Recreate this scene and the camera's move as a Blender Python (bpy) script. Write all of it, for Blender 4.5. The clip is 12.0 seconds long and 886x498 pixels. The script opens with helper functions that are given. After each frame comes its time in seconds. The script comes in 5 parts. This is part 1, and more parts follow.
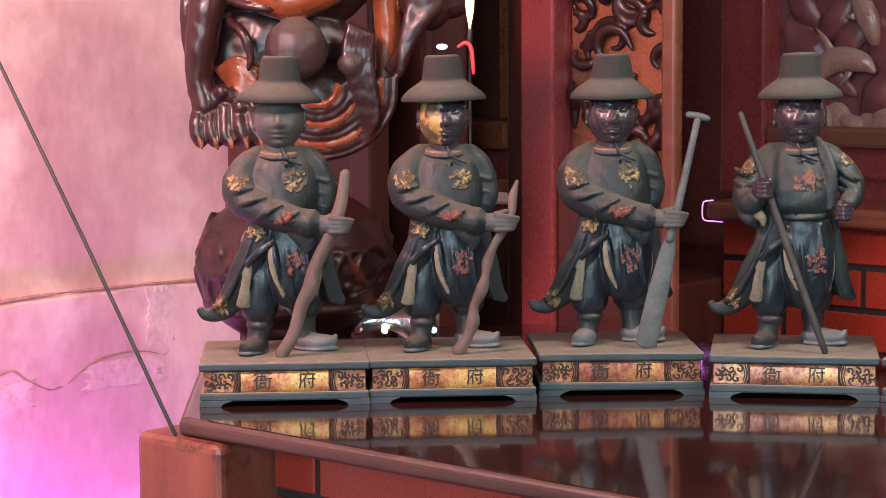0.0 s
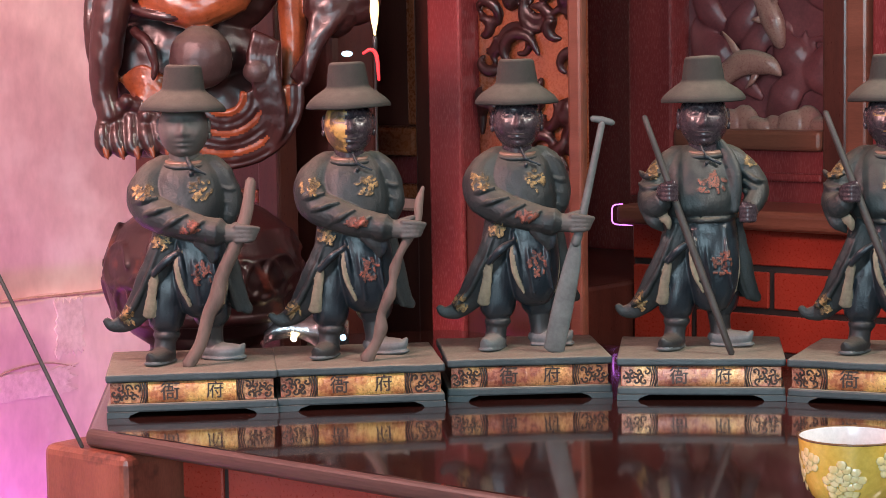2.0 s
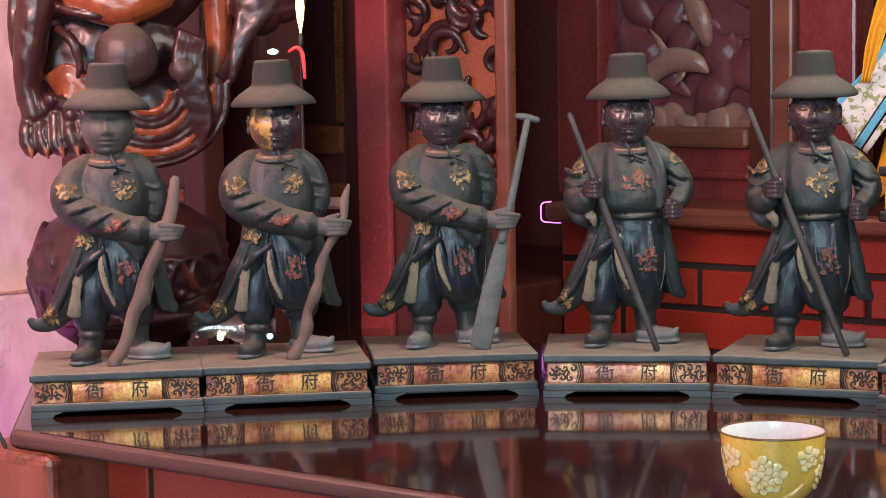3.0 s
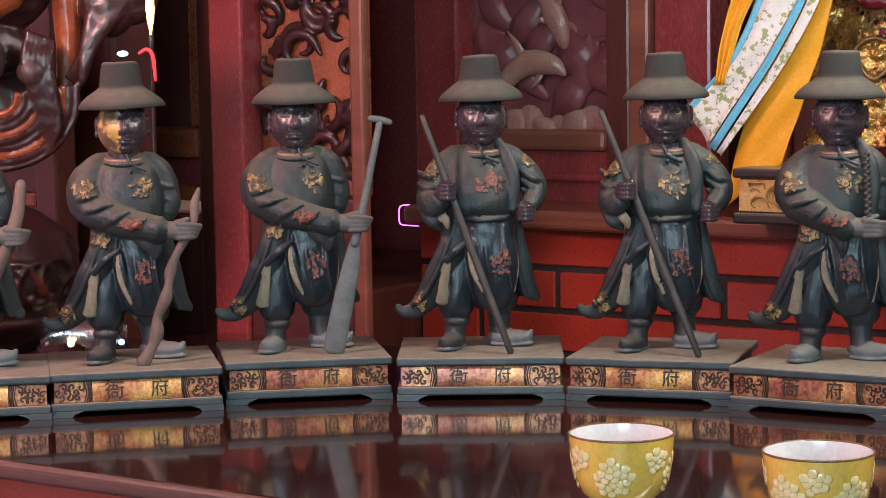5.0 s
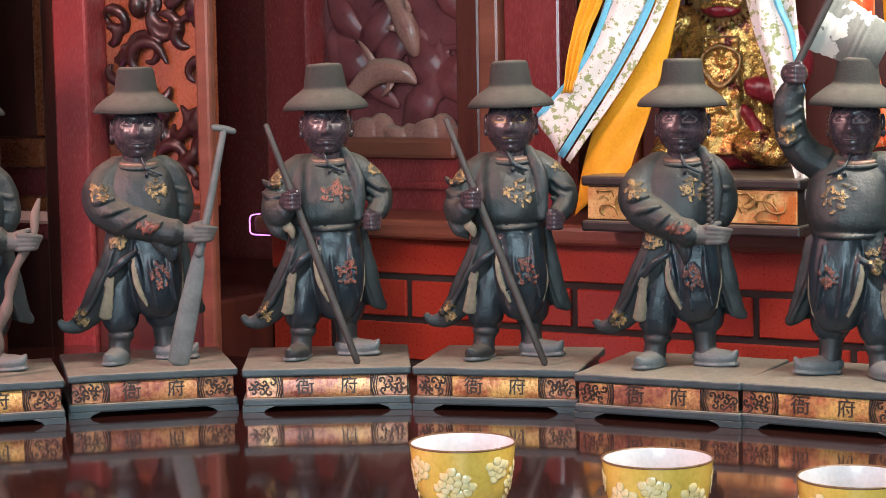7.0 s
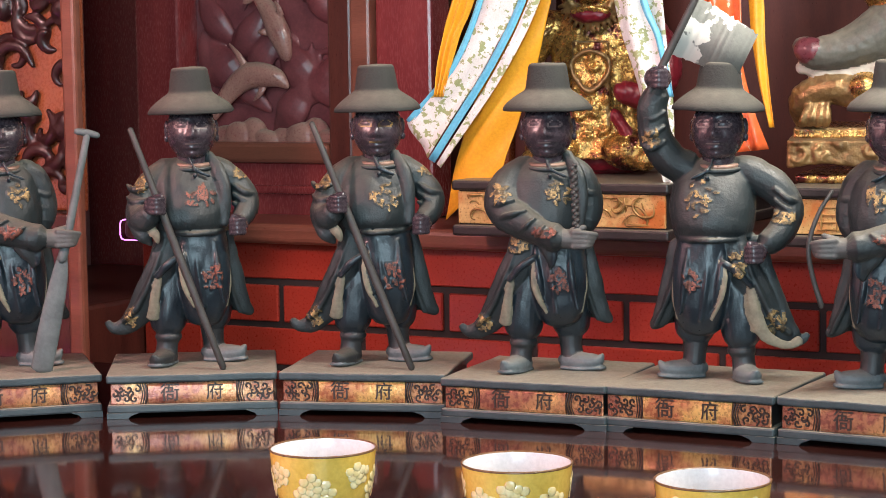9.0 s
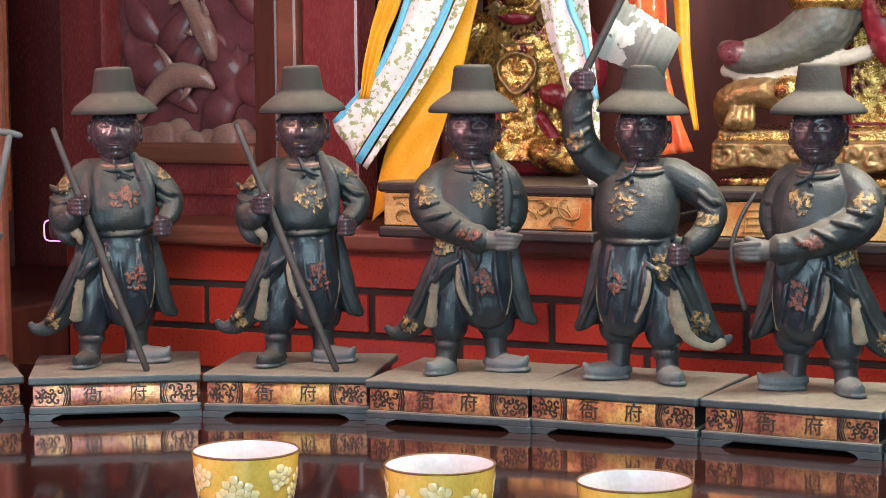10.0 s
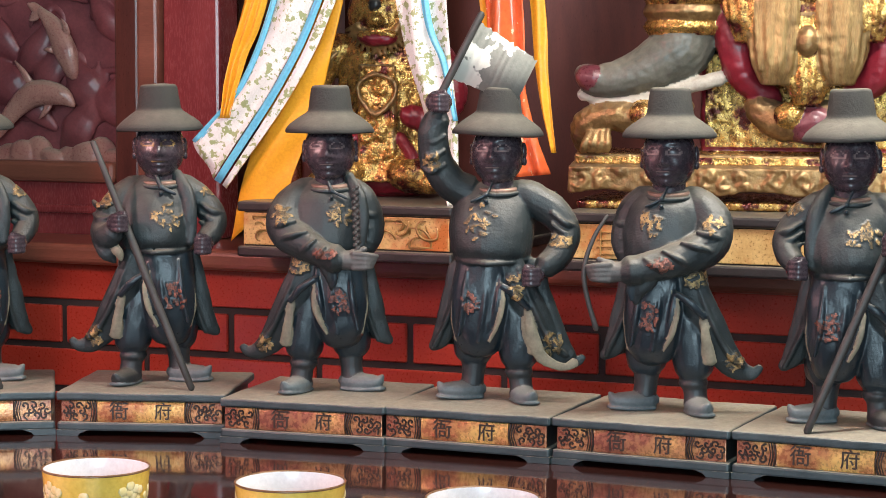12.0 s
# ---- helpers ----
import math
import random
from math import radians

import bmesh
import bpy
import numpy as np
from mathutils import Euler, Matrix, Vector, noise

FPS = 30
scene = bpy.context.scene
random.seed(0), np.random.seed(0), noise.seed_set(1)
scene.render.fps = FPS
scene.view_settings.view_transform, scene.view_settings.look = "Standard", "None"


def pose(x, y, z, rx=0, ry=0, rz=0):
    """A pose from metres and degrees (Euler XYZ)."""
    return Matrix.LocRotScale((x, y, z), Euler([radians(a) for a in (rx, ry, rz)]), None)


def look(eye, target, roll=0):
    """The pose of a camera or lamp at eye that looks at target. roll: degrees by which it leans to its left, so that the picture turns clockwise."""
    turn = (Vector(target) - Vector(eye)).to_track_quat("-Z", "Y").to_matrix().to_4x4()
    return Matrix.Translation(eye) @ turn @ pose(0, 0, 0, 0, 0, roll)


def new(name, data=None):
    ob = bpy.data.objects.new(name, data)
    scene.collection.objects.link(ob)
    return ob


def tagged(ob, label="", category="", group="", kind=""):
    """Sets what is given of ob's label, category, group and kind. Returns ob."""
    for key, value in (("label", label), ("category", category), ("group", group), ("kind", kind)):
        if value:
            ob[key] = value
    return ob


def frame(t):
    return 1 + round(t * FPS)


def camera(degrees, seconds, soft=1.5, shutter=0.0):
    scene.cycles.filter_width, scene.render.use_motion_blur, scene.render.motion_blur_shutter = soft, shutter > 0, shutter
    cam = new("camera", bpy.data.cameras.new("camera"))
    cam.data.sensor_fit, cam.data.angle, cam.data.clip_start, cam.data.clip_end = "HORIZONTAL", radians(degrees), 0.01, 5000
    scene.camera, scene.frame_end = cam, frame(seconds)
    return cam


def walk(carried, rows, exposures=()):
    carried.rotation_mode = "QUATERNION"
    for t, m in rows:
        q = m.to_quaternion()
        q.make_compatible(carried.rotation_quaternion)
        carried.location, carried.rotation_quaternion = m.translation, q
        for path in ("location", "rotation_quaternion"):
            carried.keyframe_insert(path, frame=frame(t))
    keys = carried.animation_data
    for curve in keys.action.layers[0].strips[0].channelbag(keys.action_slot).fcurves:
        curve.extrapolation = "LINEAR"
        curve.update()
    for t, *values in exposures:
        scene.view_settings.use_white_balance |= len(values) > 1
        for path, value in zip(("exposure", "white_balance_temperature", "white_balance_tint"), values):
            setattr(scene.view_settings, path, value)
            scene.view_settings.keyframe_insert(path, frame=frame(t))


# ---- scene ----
cam = camera(23.6, 12.0, soft=0.5)
# seconds, place, turn; the altar's front runs along x, the table top lies at 0.95 m
ROWS = [
    (0, 0.0000, 0.0000, 1.3018, 84.137, 0.339, 41.965),
    (0.5, 0.0029, 0.0008, 1.3035, 84.150, 0.470, 41.526),
    (1, 0.0047, 0.0026, 1.3031, 84.127, 0.615, 41.007),
    (1.5, 0.0063, 0.0059, 1.3033, 84.167, 0.762, 40.421),
    (2, 0.0098, 0.0087, 1.3010, 84.305, 0.918, 39.748),
    (2.5, 0.0132, 0.0113, 1.3010, 84.278, 0.983, 38.905),
    (3, 0.0175, 0.0161, 1.2991, 84.260, 0.986, 38.032),
    (5, 0.0233, 0.0383, 1.2968, 84.303, 0.954, 34.543),
    (5.5, 0.0267, 0.0484, 1.2966, 84.398, 0.936, 33.499),
    (6, 0.0298, 0.0566, 1.2968, 84.412, 0.922, 32.547),
    (6.5, 0.0326, 0.0573, 1.2980, 84.497, 0.955, 31.678),
    (7, 0.0342, 0.0564, 1.2970, 84.449, 0.984, 30.894),
    (9, 0.0483, 0.0708, 1.2957, 84.536, 0.834, 27.843),
    (9.5, 0.0502, 0.0721, 1.2957, 84.527, 0.714, 26.920),
    (10, 0.0512, 0.0741, 1.2954, 84.561, 0.534, 25.954),
    (10.5, 0.0560, 0.0766, 1.2939, 84.685, 0.377, 24.999),
    (11, 0.0607, 0.0749, 1.2944, 84.792, 0.184, 24.119),
    (11.5, 0.0642, 0.0714, 1.2947, 84.941, -0.027, 23.183),
    (12, 0.0671, 0.0677, 1.2945, 85.143, -0.191, 22.464),]
walk(cam, [(t, pose(x, y, z, rx, ry, rz)) for t, x, y, z, rx, ry, rz in ROWS],
     [(0, -0.11), (2.0, -0.12), (3.0, -0.24), (5.0, -0.26), (5.6, -0.06), (7.0, 0.06), (9.5, 0.12), (12.0, 0.06)])

# ---- world and light ----
world = bpy.data.worlds.new("world")
scene.world = world
world.use_nodes = True
wn = world.node_tree
sky = wn.nodes.new("ShaderNodeTexSky")
sky.sky_type, sky.sun_disc, sky.sun_elevation, sky.sun_rotation = "NISHITA", False, radians(50), radians(170)
wn.links.new(sky.outputs[0], wn.nodes["Background"].inputs[0])
wn.nodes["Background"].inputs[1].default_value = 0.1


def area(name, eye, target, sx, sy, watts, colour):
    data = bpy.data.lights.new(name, "AREA")
    data.shape, data.size, data.size_y, data.energy, data.color = "RECTANGLE", sx, sy, watts, colour
    ob = new(name, data)
    ob.matrix_world = look(eye, target)
    return ob


# daylight in the temple's doorway behind the camera, the lamp over the altar, the magenta strip
area("door_daylight", (1.2, -2.9, 1.9), (-0.6, 1.8, 1.1), 2.2, 2.0, 172, (0.62, 0.87, 1.0))
area("altar_tube_light", (-0.10, 1.74, 1.98), (-0.20, 1.84, 1.0), 0.9, 0.06, 28, (1.0, 0.94, 0.86))
area("magenta_strip_light", (-1.74, 1.40, 0.55), (-2.0, 1.33, 0.62), 0.40, 0.05, 4.6, (0.72, 0.10, 1.0))
# unseen reddish lamp, added to brighten the pink wall
area("red_wall_fill", (-1.45, 0.65, 1.8), (-2.0, 1.5, 1.1), 0.25, 0.25, 24, (1.0, 0.52, 0.50))

# ---- materials ----


def ramp(nt, fac, stops):
    r = nt.nodes.new("ShaderNodeValToRGB")
    while len(r.color_ramp.elements) < len(stops):
        r.color_ramp.elements.new(0.5)
    for e, (p, c) in zip(r.color_ramp.elements, stops):
        e.position, e.color = p, (*c, 1)
    nt.links.new(fac, r.inputs[0])
    return r.outputs[0]


def noise_of(nt, scale, detail=6, rough=0.6, stretch=None, kind="ShaderNodeTexNoise"):
    co = nt.nodes.new("ShaderNodeTexCoord").outputs["Object"]
    if stretch:
        m = nt.nodes.new("ShaderNodeMapping")
        m.inputs["Scale"].default_value = stretch
        nt.links.new(co, m.inputs[0])
        co = m.outputs[0]
    n = nt.nodes.new(kind)
    n.inputs["Scale"].default_value = scale
    if kind == "ShaderNodeTexNoise":
        n.inputs["Detail"].default_value, n.inputs["Roughness"].default_value = detail, rough
    nt.links.new(co, n.inputs["Vector"])
    return n


def mix(nt, fac, a, b):
    m = nt.nodes.new("ShaderNodeMix")
    m.data_type = "RGBA"
    for s, v in ((m.inputs[0], fac), (m.inputs[6], a), (m.inputs[7], b)):
        if isinstance(v, (int, float)):
            s.default_value = v
        elif isinstance(v, tuple):
            s.default_value = (*v, 1)
        else:
            nt.links.new(v, s)
    return m.outputs[2]


def material(name, dark, light, scale=40, rough=0.5, metal=0.0, bump=0.2, fine=300, coat=0.0, stretch=None, dust=0.0, spots=None, rvar=0.12, spread=(0.3, 0.7)):
    m = bpy.data.materials.new(name)
    m.use_nodes = True
    nt = m.node_tree
    b = nt.nodes["Principled BSDF"]
    n = noise_of(nt, scale, stretch=stretch)
    col = ramp(nt, n.outputs[0], [(spread[0], dark), (spread[1], light)])
    n2 = noise_of(nt, fine, detail=3, stretch=stretch)
    col = mix(nt, 0.22, col, ramp(nt, n2.outputs[0], [(0.25, tuple(c * 0.45 for c in dark)), (0.75, tuple(min(1, c * 1.35) for c in light))]))
    if spots:
        colour, sc, lo, hi = spots
        s = noise_of(nt, sc, detail=4)
        col = mix(nt, ramp(nt, s.outputs[0], [(lo, (0, 0, 0)), (hi, (1, 1, 1))]), col, colour)
    if dust:
        g = nt.nodes.new("ShaderNodeNewGeometry")
        sep = nt.nodes.new("ShaderNodeSeparateXYZ")
        nt.links.new(g.outputs["Normal"], sep.inputs[0])
        up = ramp(nt, sep.outputs[2], [(0.35, (0, 0, 0)), (0.95, (dust, dust, dust))])
        grit = ramp(nt, noise_of(nt, 90, detail=8, rough=0.75).outputs[0], [(0.3, (0.55, 0.55, 0.55)), (0.65, (1, 1, 1))])
        mul = mix(nt, up, (0, 0, 0), grit)
        col = mix(nt, mul, col, (0.30, 0.27, 0.21))
    nt.links.new(col, b.inputs["Base Color"])
    rr = nt.nodes.new("ShaderNodeMapRange")
    rr.inputs[3].default_value, rr.inputs[4].default_value = max(0.03, rough - rvar), min(1, rough + rvar)
    nt.links.new(n2.outputs[0], rr.inputs[0])
    nt.links.new(rr.outputs[0], b.inputs["Roughness"])
    b.inputs["Metallic"].default_value = metal
    b.inputs["Coat Weight"].default_value, b.inputs["Coat Roughness"].default_value = coat, 0.12
    if bump:
        bp = nt.nodes.new("ShaderNodeBump")
        bp.inputs["Strength"].default_value, bp.inputs["Distance"].default_value = bump, 0.0015
        nt.links.new(n2.outputs[0], bp.inputs["Height"])
        nt.links.new(bp.outputs[0], b.inputs["Normal"])
    return m


def glow(name, colour, strength):
    m = bpy.data.materials.new(name)
    m.use_nodes = True
    b = m.node_tree.nodes["Principled BSDF"]
    b.inputs["Base Color"].default_value = (*colour, 1)
    b.inputs["Emission Color"].default_value = (*colour, 1)
    b.inputs["Emission Strength"].default_value = strength
    return m


ROBE = material("robe_cloth", (0.0055, 0.0095, 0.011), (0.021, 0.029, 0.031), 14, 0.5, bump=0.35, dust=0.46, fine=420, rvar=0.2, spread=(0.38, 0.62))
TROUSER = material("trouser_cloth", (0.005, 0.010, 0.015), (0.017, 0.029, 0.038), 18, 0.34, bump=0.2, dust=0.3, fine=420, rvar=0.16)
SKIN = material("dark_lacquered_wood", (0.024, 0.018, 0.024), (0.056, 0.042, 0.050), 35, 0.27, bump=0.05, rvar=0.08)
PALE_SKIN = material("worn_gilt_lacquer", (0.045, 0.03, 0.03), (0.50, 0.31, 0.09), 70, 0.4, bump=0.15, spread=(0.46, 0.58))
GREY_SKIN = material("dusty_dark_wood", (0.050, 0.048, 0.046), (0.092, 0.086, 0.082), 35, 0.55, bump=0.12, dust=0.35)
HAT = material("felt_hat", (0.019, 0.020, 0.019), (0.044, 0.042, 0.036), 30, 0.88, bump=0.4, dust=0.42, fine=420)
LINING = material("cream_lining", (0.11, 0.10, 0.07), (0.25, 0.22, 0.155), 60, 0.7, bump=0.2)
COLLAR = material("copper_collar", (0.15, 0.085, 0.065), (0.30, 0.19, 0.14), 60, 0.45, metal=0.3)
SHOE = material("dusty_boot", (0.055, 0.070, 0.077), (0.135, 0.160, 0.168), 50, 0.55, dust=0.45)
BOOT = material("dark_boot", (0.012, 0.014, 0.016), (0.030, 0.034, 0.037), 40, 0.5, dust=0.3)
STITCH = material("gold_embroidery", (0.035, 0.03, 0.024), (0.44, 0.29, 0.12), 170, 0.4, metal=0.35, bump=0.7, spread=(0.44, 0.60), fine=600)
RED_STITCH = material("red_embroidery", (0.035, 0.025, 0.025), (0.26, 0.085, 0.055), 150, 0.45, metal=0.2, bump=0.7, spread=(0.40, 0.60), fine=600)
STAFF = material("dusty_stick", (0.07, 0.05, 0.043), (0.165, 0.118, 0.10), 60, 0.7, bump=0.4, stretch=(1, 1, 0.3))
POLE = material("dark_pole", (0.022, 0.020, 0.019), (0.052, 0.049, 0.046), 60, 0.55, bump=0.2)
PADDLE = material("grey_paddle", (0.06, 0.07, 0.072), (0.125, 0.14, 0.14), 60, 0.6, bump=0.2)
FLAG = material("peeling_flag", (0.13, 0.135, 0.12), (0.19, 0.19, 0.165), 40, 0.7, spots=((0.62, 0.60, 0.53), 26, 0.525, 0.545))
PLINTH = material("plinth_paint", (0.018, 0.030, 0.035), (0.048, 0.068, 0.075), 40, 0.48, bump=0.3, dust=0.95, rvar=0.2)
GOLD_PANEL = material("painted_gold_panel", (0.40, 0.11, 0.06), (0.84, 0.54, 0.17), 24, 0.28, metal=0.3, bump=0.25, spread=(0.42, 0.62))
GOLD_PANEL_2 = material("worn_panel", (0.24, 0.06, 0.055), (0.72, 0.39, 0.15), 28, 0.28, metal=0.3, bump=0.25, spread=(0.44, 0.66))
INK = material("ink", (0.014, 0.008, 0.007), (0.040, 0.020, 0.015), 60, 0.5)
LACQUER = material("table_lacquer", (0.018, 0.006, 0.005), (0.042, 0.015, 0.012), 7, 0.045, bump=0.004, coat=0.6, rvar=0.02, stretch=(0.4, 3, 1))
LACQUER_EDGE = material("worn_table_edge", (0.035, 0.015, 0.012), (0.10, 0.05, 0.042), 30, 0.42, bump=0.15, coat=0.2, stretch=(0.3, 1, 3))
RED_WOOD = material("red_lacquered_wood", (0.17, 0.024, 0.027), (0.29, 0.052, 0.052), 10, 0.26, bump=0.1, coat=0.4, stretch=(3, 3, 0.4))
DARK_WOOD = material("dark_red_wood", (0.040, 0.011, 0.009), (0.10, 0.028, 0.020), 12, 0.32, bump=0.12, coat=0.25, stretch=(3, 3, 0.5))
# the orange light on rails and relief backing is put into this wood colour
AMBER_WOOD = material("amber_lit_wood", (0.13, 0.026, 0.012), (0.34, 0.095, 0.035), 14, 0.28, bump=0.15, coat=0.4)
# orange spots paint amber glints into the dark gloss
CARVED = material("carved_dark_lacquer", (0.012, 0.0045, 0.005), (0.045, 0.012, 0.011), 18, 0.36, bump=0.10, coat=0.10, spots=((0.24, 0.06, 0.024), 13, 0.66, 0.80))
VASE = material("maroon_vase", (0.010, 0.004, 0.005), (0.034, 0.010, 0.011), 14, 0.38, bump=0.02, spots=((0.09, 0.022, 0.014), 22, 0.60, 0.68))
BRICK = material("red_glazed_brick", (0.25, 0.022, 0.014), (0.40, 0.045, 0.026), 9, 0.3, bump=0.06, coat=0.2)
MORTAR = material("black_mortar", (0.012, 0.009, 0.009), (0.03, 0.02, 0.018), 40, 0.8)
SHELF = material("shelf_wood", (0.12, 0.038, 0.024), (0.24, 0.085, 0.055), 9, 0.33, bump=0.1, coat=0.25, stretch=(0.4, 4, 4))
PLASTER = material("pink_plaster", (0.60, 0.33, 0.33), (0.80, 0.53, 0.50), 5, 0.6, bump=0.35, fine=45, spots=((0.87, 0.66, 0.62), 8, 0.50, 0.72), stretch=(1, 1, 0.55))
PLASTER_ROUGH = material("scraped_plaster", (0.62, 0.38, 0.35), (0.82, 0.60, 0.55), 30, 0.85, bump=0.45, fine=120)
GOLD = material("gilding", (0.16, 0.065, 0.018), (0.74, 0.45, 0.13), 34, 0.27, metal=0.75, bump=0.8, fine=220, spots=((0.09, 0.02, 0.016), 32, 0.53, 0.62))
GOLD_DULL = material("dull_gilding", (0.09, 0.042, 0.018), (0.38, 0.24, 0.095), 36, 0.36, metal=0.6, bump=0.6, fine=220, dust=0.35)
CRIMSON = material("crimson_paint", (0.10, 0.006, 0.012), (0.22, 0.015, 0.026), 20, 0.35)
GREY_BOOT = material("painted_grey_boot", (0.055, 0.058, 0.048), (0.13, 0.125, 0.10), 25, 0.45, dust=0.4)
BLACK = material("black_lacquer", (0.012, 0.011, 0.012), (0.03, 0.028, 0.028), 30, 0.35, dust=0.5)
SILK = material("embroidered_white_silk", (0.74, 0.72, 0.66), (0.88, 0.87, 0.84), 40, 0.4, bump=0.6, fine=500, spots=((0.34, 0.38, 0.17), 120, 0.54, 0.57))
BLUE_SILK = material("blue_trim", (0.10, 0.42, 0.62), (0.18, 0.55, 0.74), 60, 0.4)
YELLOW_SILK = material("yellow_silk", (0.72, 0.27, 0.015), (0.90, 0.43, 0.03), 14, 0.38, bump=0.15)
ORANGE_SILK = material("orange_plastic_silk", (0.62, 0.07, 0.02), (0.90, 0.20, 0.06), 20, 0.18, bump=0.6, coat=0.5, fine=90, spots=((0.85, 0.62, 0.35), 90, 0.62, 0.66))
CUP = material("yellow_glaze", (0.78, 0.46, 0.07), (0.86, 0.58, 0.13), 30, 0.14, bump=0.03, coat=0.5, rvar=0.04)
CUP_WHITE = material("white_glaze", (0.80, 0.81, 0.82), (0.86, 0.87, 0.89), 30, 0.12, bump=0.03, coat=0.5, rvar=0.04)
CUP_FLOWER = material("cream_relief_flowers", (0.80, 0.57, 0.18), (0.90, 0.77, 0.46), 120, 0.2, bump=0.1, coat=0.4)
CUP_RIM = material("brown_rim", (0.10, 0.05, 0.02), (0.22, 0.11, 0.05), 60, 0.3)
FISH = material("tan_fish", (0.24, 0.085, 0.075), (0.44, 0.23, 0.18), 25, 0.3, bump=0.15, dust=0.8, coat=0.2)
EYE_RIM = material("pale_eye_rim", (0.10, 0.072, 0.072), (0.22, 0.16, 0.15), 60, 0.4, bump=0.1)
MAROON_WOOD = material("maroon_carved_wood", (0.12, 0.026, 0.032), (0.27, 0.075, 0.078), 20, 0.42, bump=0.12, coat=0.06)
FLOOR = material("floor_tile", (0.20, 0.09, 0.07), (0.30, 0.15, 0.11), 5, 0.35)
WALL = material("dim_plaster", (0.32, 0.20, 0.17), (0.46, 0.31, 0.27), 4, 0.8)
CEILING = material("ceiling_wood", (0.16, 0.05, 0.03), (0.24, 0.09, 0.06), 6, 0.6)
SHINY_PLATE = material("shiny_plate", (0.40, 0.36, 0.38), (0.62, 0.58, 0.60), 30, 0.22, metal=0.9)
LAMP = glow("lamp_flame", (1.0, 0.78, 0.34), 1.9)
LED = glow("led_white", (0.45, 0.78, 1.0), 2.6)
LED_WARM = glow("led_warm", (1.0, 0.78, 0.42), 12)
RED_PLASTIC = glow("lit_red_plastic", (1.0, 0.05, 0.06), 0.5)
MAGENTA = glow("magenta_strip", (0.85, 0.25, 1.0), 2.0)
# brown that stands for the dark of cracks in the plaster
SEAM = material("crack_brown", (0.34, 0.17, 0.12), (0.60, 0.35, 0.27), 60, 0.85, bump=0.5)

# ---- geometry helpers ----
X, Y, Z = Vector((1, 0, 0)), Vector((0, 1, 0)), Vector((0, 0, 1))


def mesh_of(name, bm, mats, smooth=False):
    me = bpy.data.meshes.new(name)
    bmesh.ops.recalc_face_normals(bm, faces=bm.faces[:])
    bm.to_mesh(me)
    bm.free()
    for m in mats if isinstance(mats, (list, tuple)) else [mats]:
        me.materials.append(m)
    if smooth:
        me.polygons.foreach_set("use_smooth", [True] * len(me.polygons))
    return me


def part(name, bm, mats, parent=None, label="", smooth=False):
    ob = new(name, mesh_of(name, bm, mats, smooth))
    if parent:
        ob.parent = parent
    return tagged(ob, label) if label else ob


def base(name, m, label, category, group="", kind=""):
    ob = new(name)
    ob.empty_display_size = 0.02
    ob.matrix_world = m
    return tagged(ob, label, category, group, kind)


def box(bm, lo, hi, bevel=0.0, mi=0, seg=2, m=None):
    lo, hi = Vector(lo), Vector(hi)
    r = bmesh.ops.create_cube(bm, size=1.0)
    vs = r["verts"]
    for v in vs:
        v.co = Vector((lo[i] + (v.co[i] + 0.5) * (hi[i] - lo[i]) for i in range(3)))
    faces = {f for v in vs for f in v.link_faces}
    if bevel:
        es = list({e for v in vs for e in v.link_edges})
        r = bmesh.ops.bevel(bm, geom=es, offset=bevel, segments=seg, affect="EDGES", profile=0.5)
        faces = {f for f in faces if f.is_valid} | set(r["faces"])
    vv = {v for f in faces for v in f.verts}
    for f in faces:
        f.material_index = mi
    if m:
        for v in vv:
            v.co = m @ v.co


def rings(bm, rows, mi=0, closed=True, caps=True):
    """Skin a list of rings of points, all the same length."""
    made = [[bm.verts.new(p) for p in r] for r in rows]
    n = len(made[0])
    out = []
    for a, b in zip(made, made[1:]):
        for i in range(n if closed else n - 1):
            j = (i + 1) % n
            out.append(bm.faces.new((a[i], a[j], b[j], b[i])))
    if caps:
        out.append(bm.faces.new(made[0][::-1]))
        out.append(bm.faces.new(made[-1]))
    for f in out:
        f.material_index = mi
    return out


def ell(bm, c, r, mi=0, turn=(0, 0, 0), n=16):
    m = Euler([radians(a) for a in turn]).to_matrix()
    rows = []
    for k in range(n // 2 + 1):
        ph = math.pi * (0.02 + 0.96 * k / (n // 2))
        rows.append([Vector(c) + m @ Vector((r[0] * math.sin(ph) * math.cos(a), r[1] * math.sin(ph) * math.sin(a), r[2] * math.cos(ph))) for a in [2 * math.pi * i / n for i in range(n)]])
    rings(bm, rows, mi)


def spline(pts, steps):
    """Catmull-Rom through tuples of any length."""
    pts = [np.array(p, float) for p in pts]
    ext = [2 * pts[0] - pts[1]] + pts + [2 * pts[-1] - pts[-2]]
    out = []
    for i in range(1, len(ext) - 2):
        p0, p1, p2, p3 = ext[i - 1:i + 3]
        for k in range(steps):
            t = k / steps
            out.append(0.5 * (2 * p1 + (p2 - p0) * t + (2 * p0 - 5 * p1 + 4 * p2 - p3) * t * t + (3 * p1 - p0 - 3 * p2 + p3) * t ** 3))
    out.append(pts[-1])
    return out


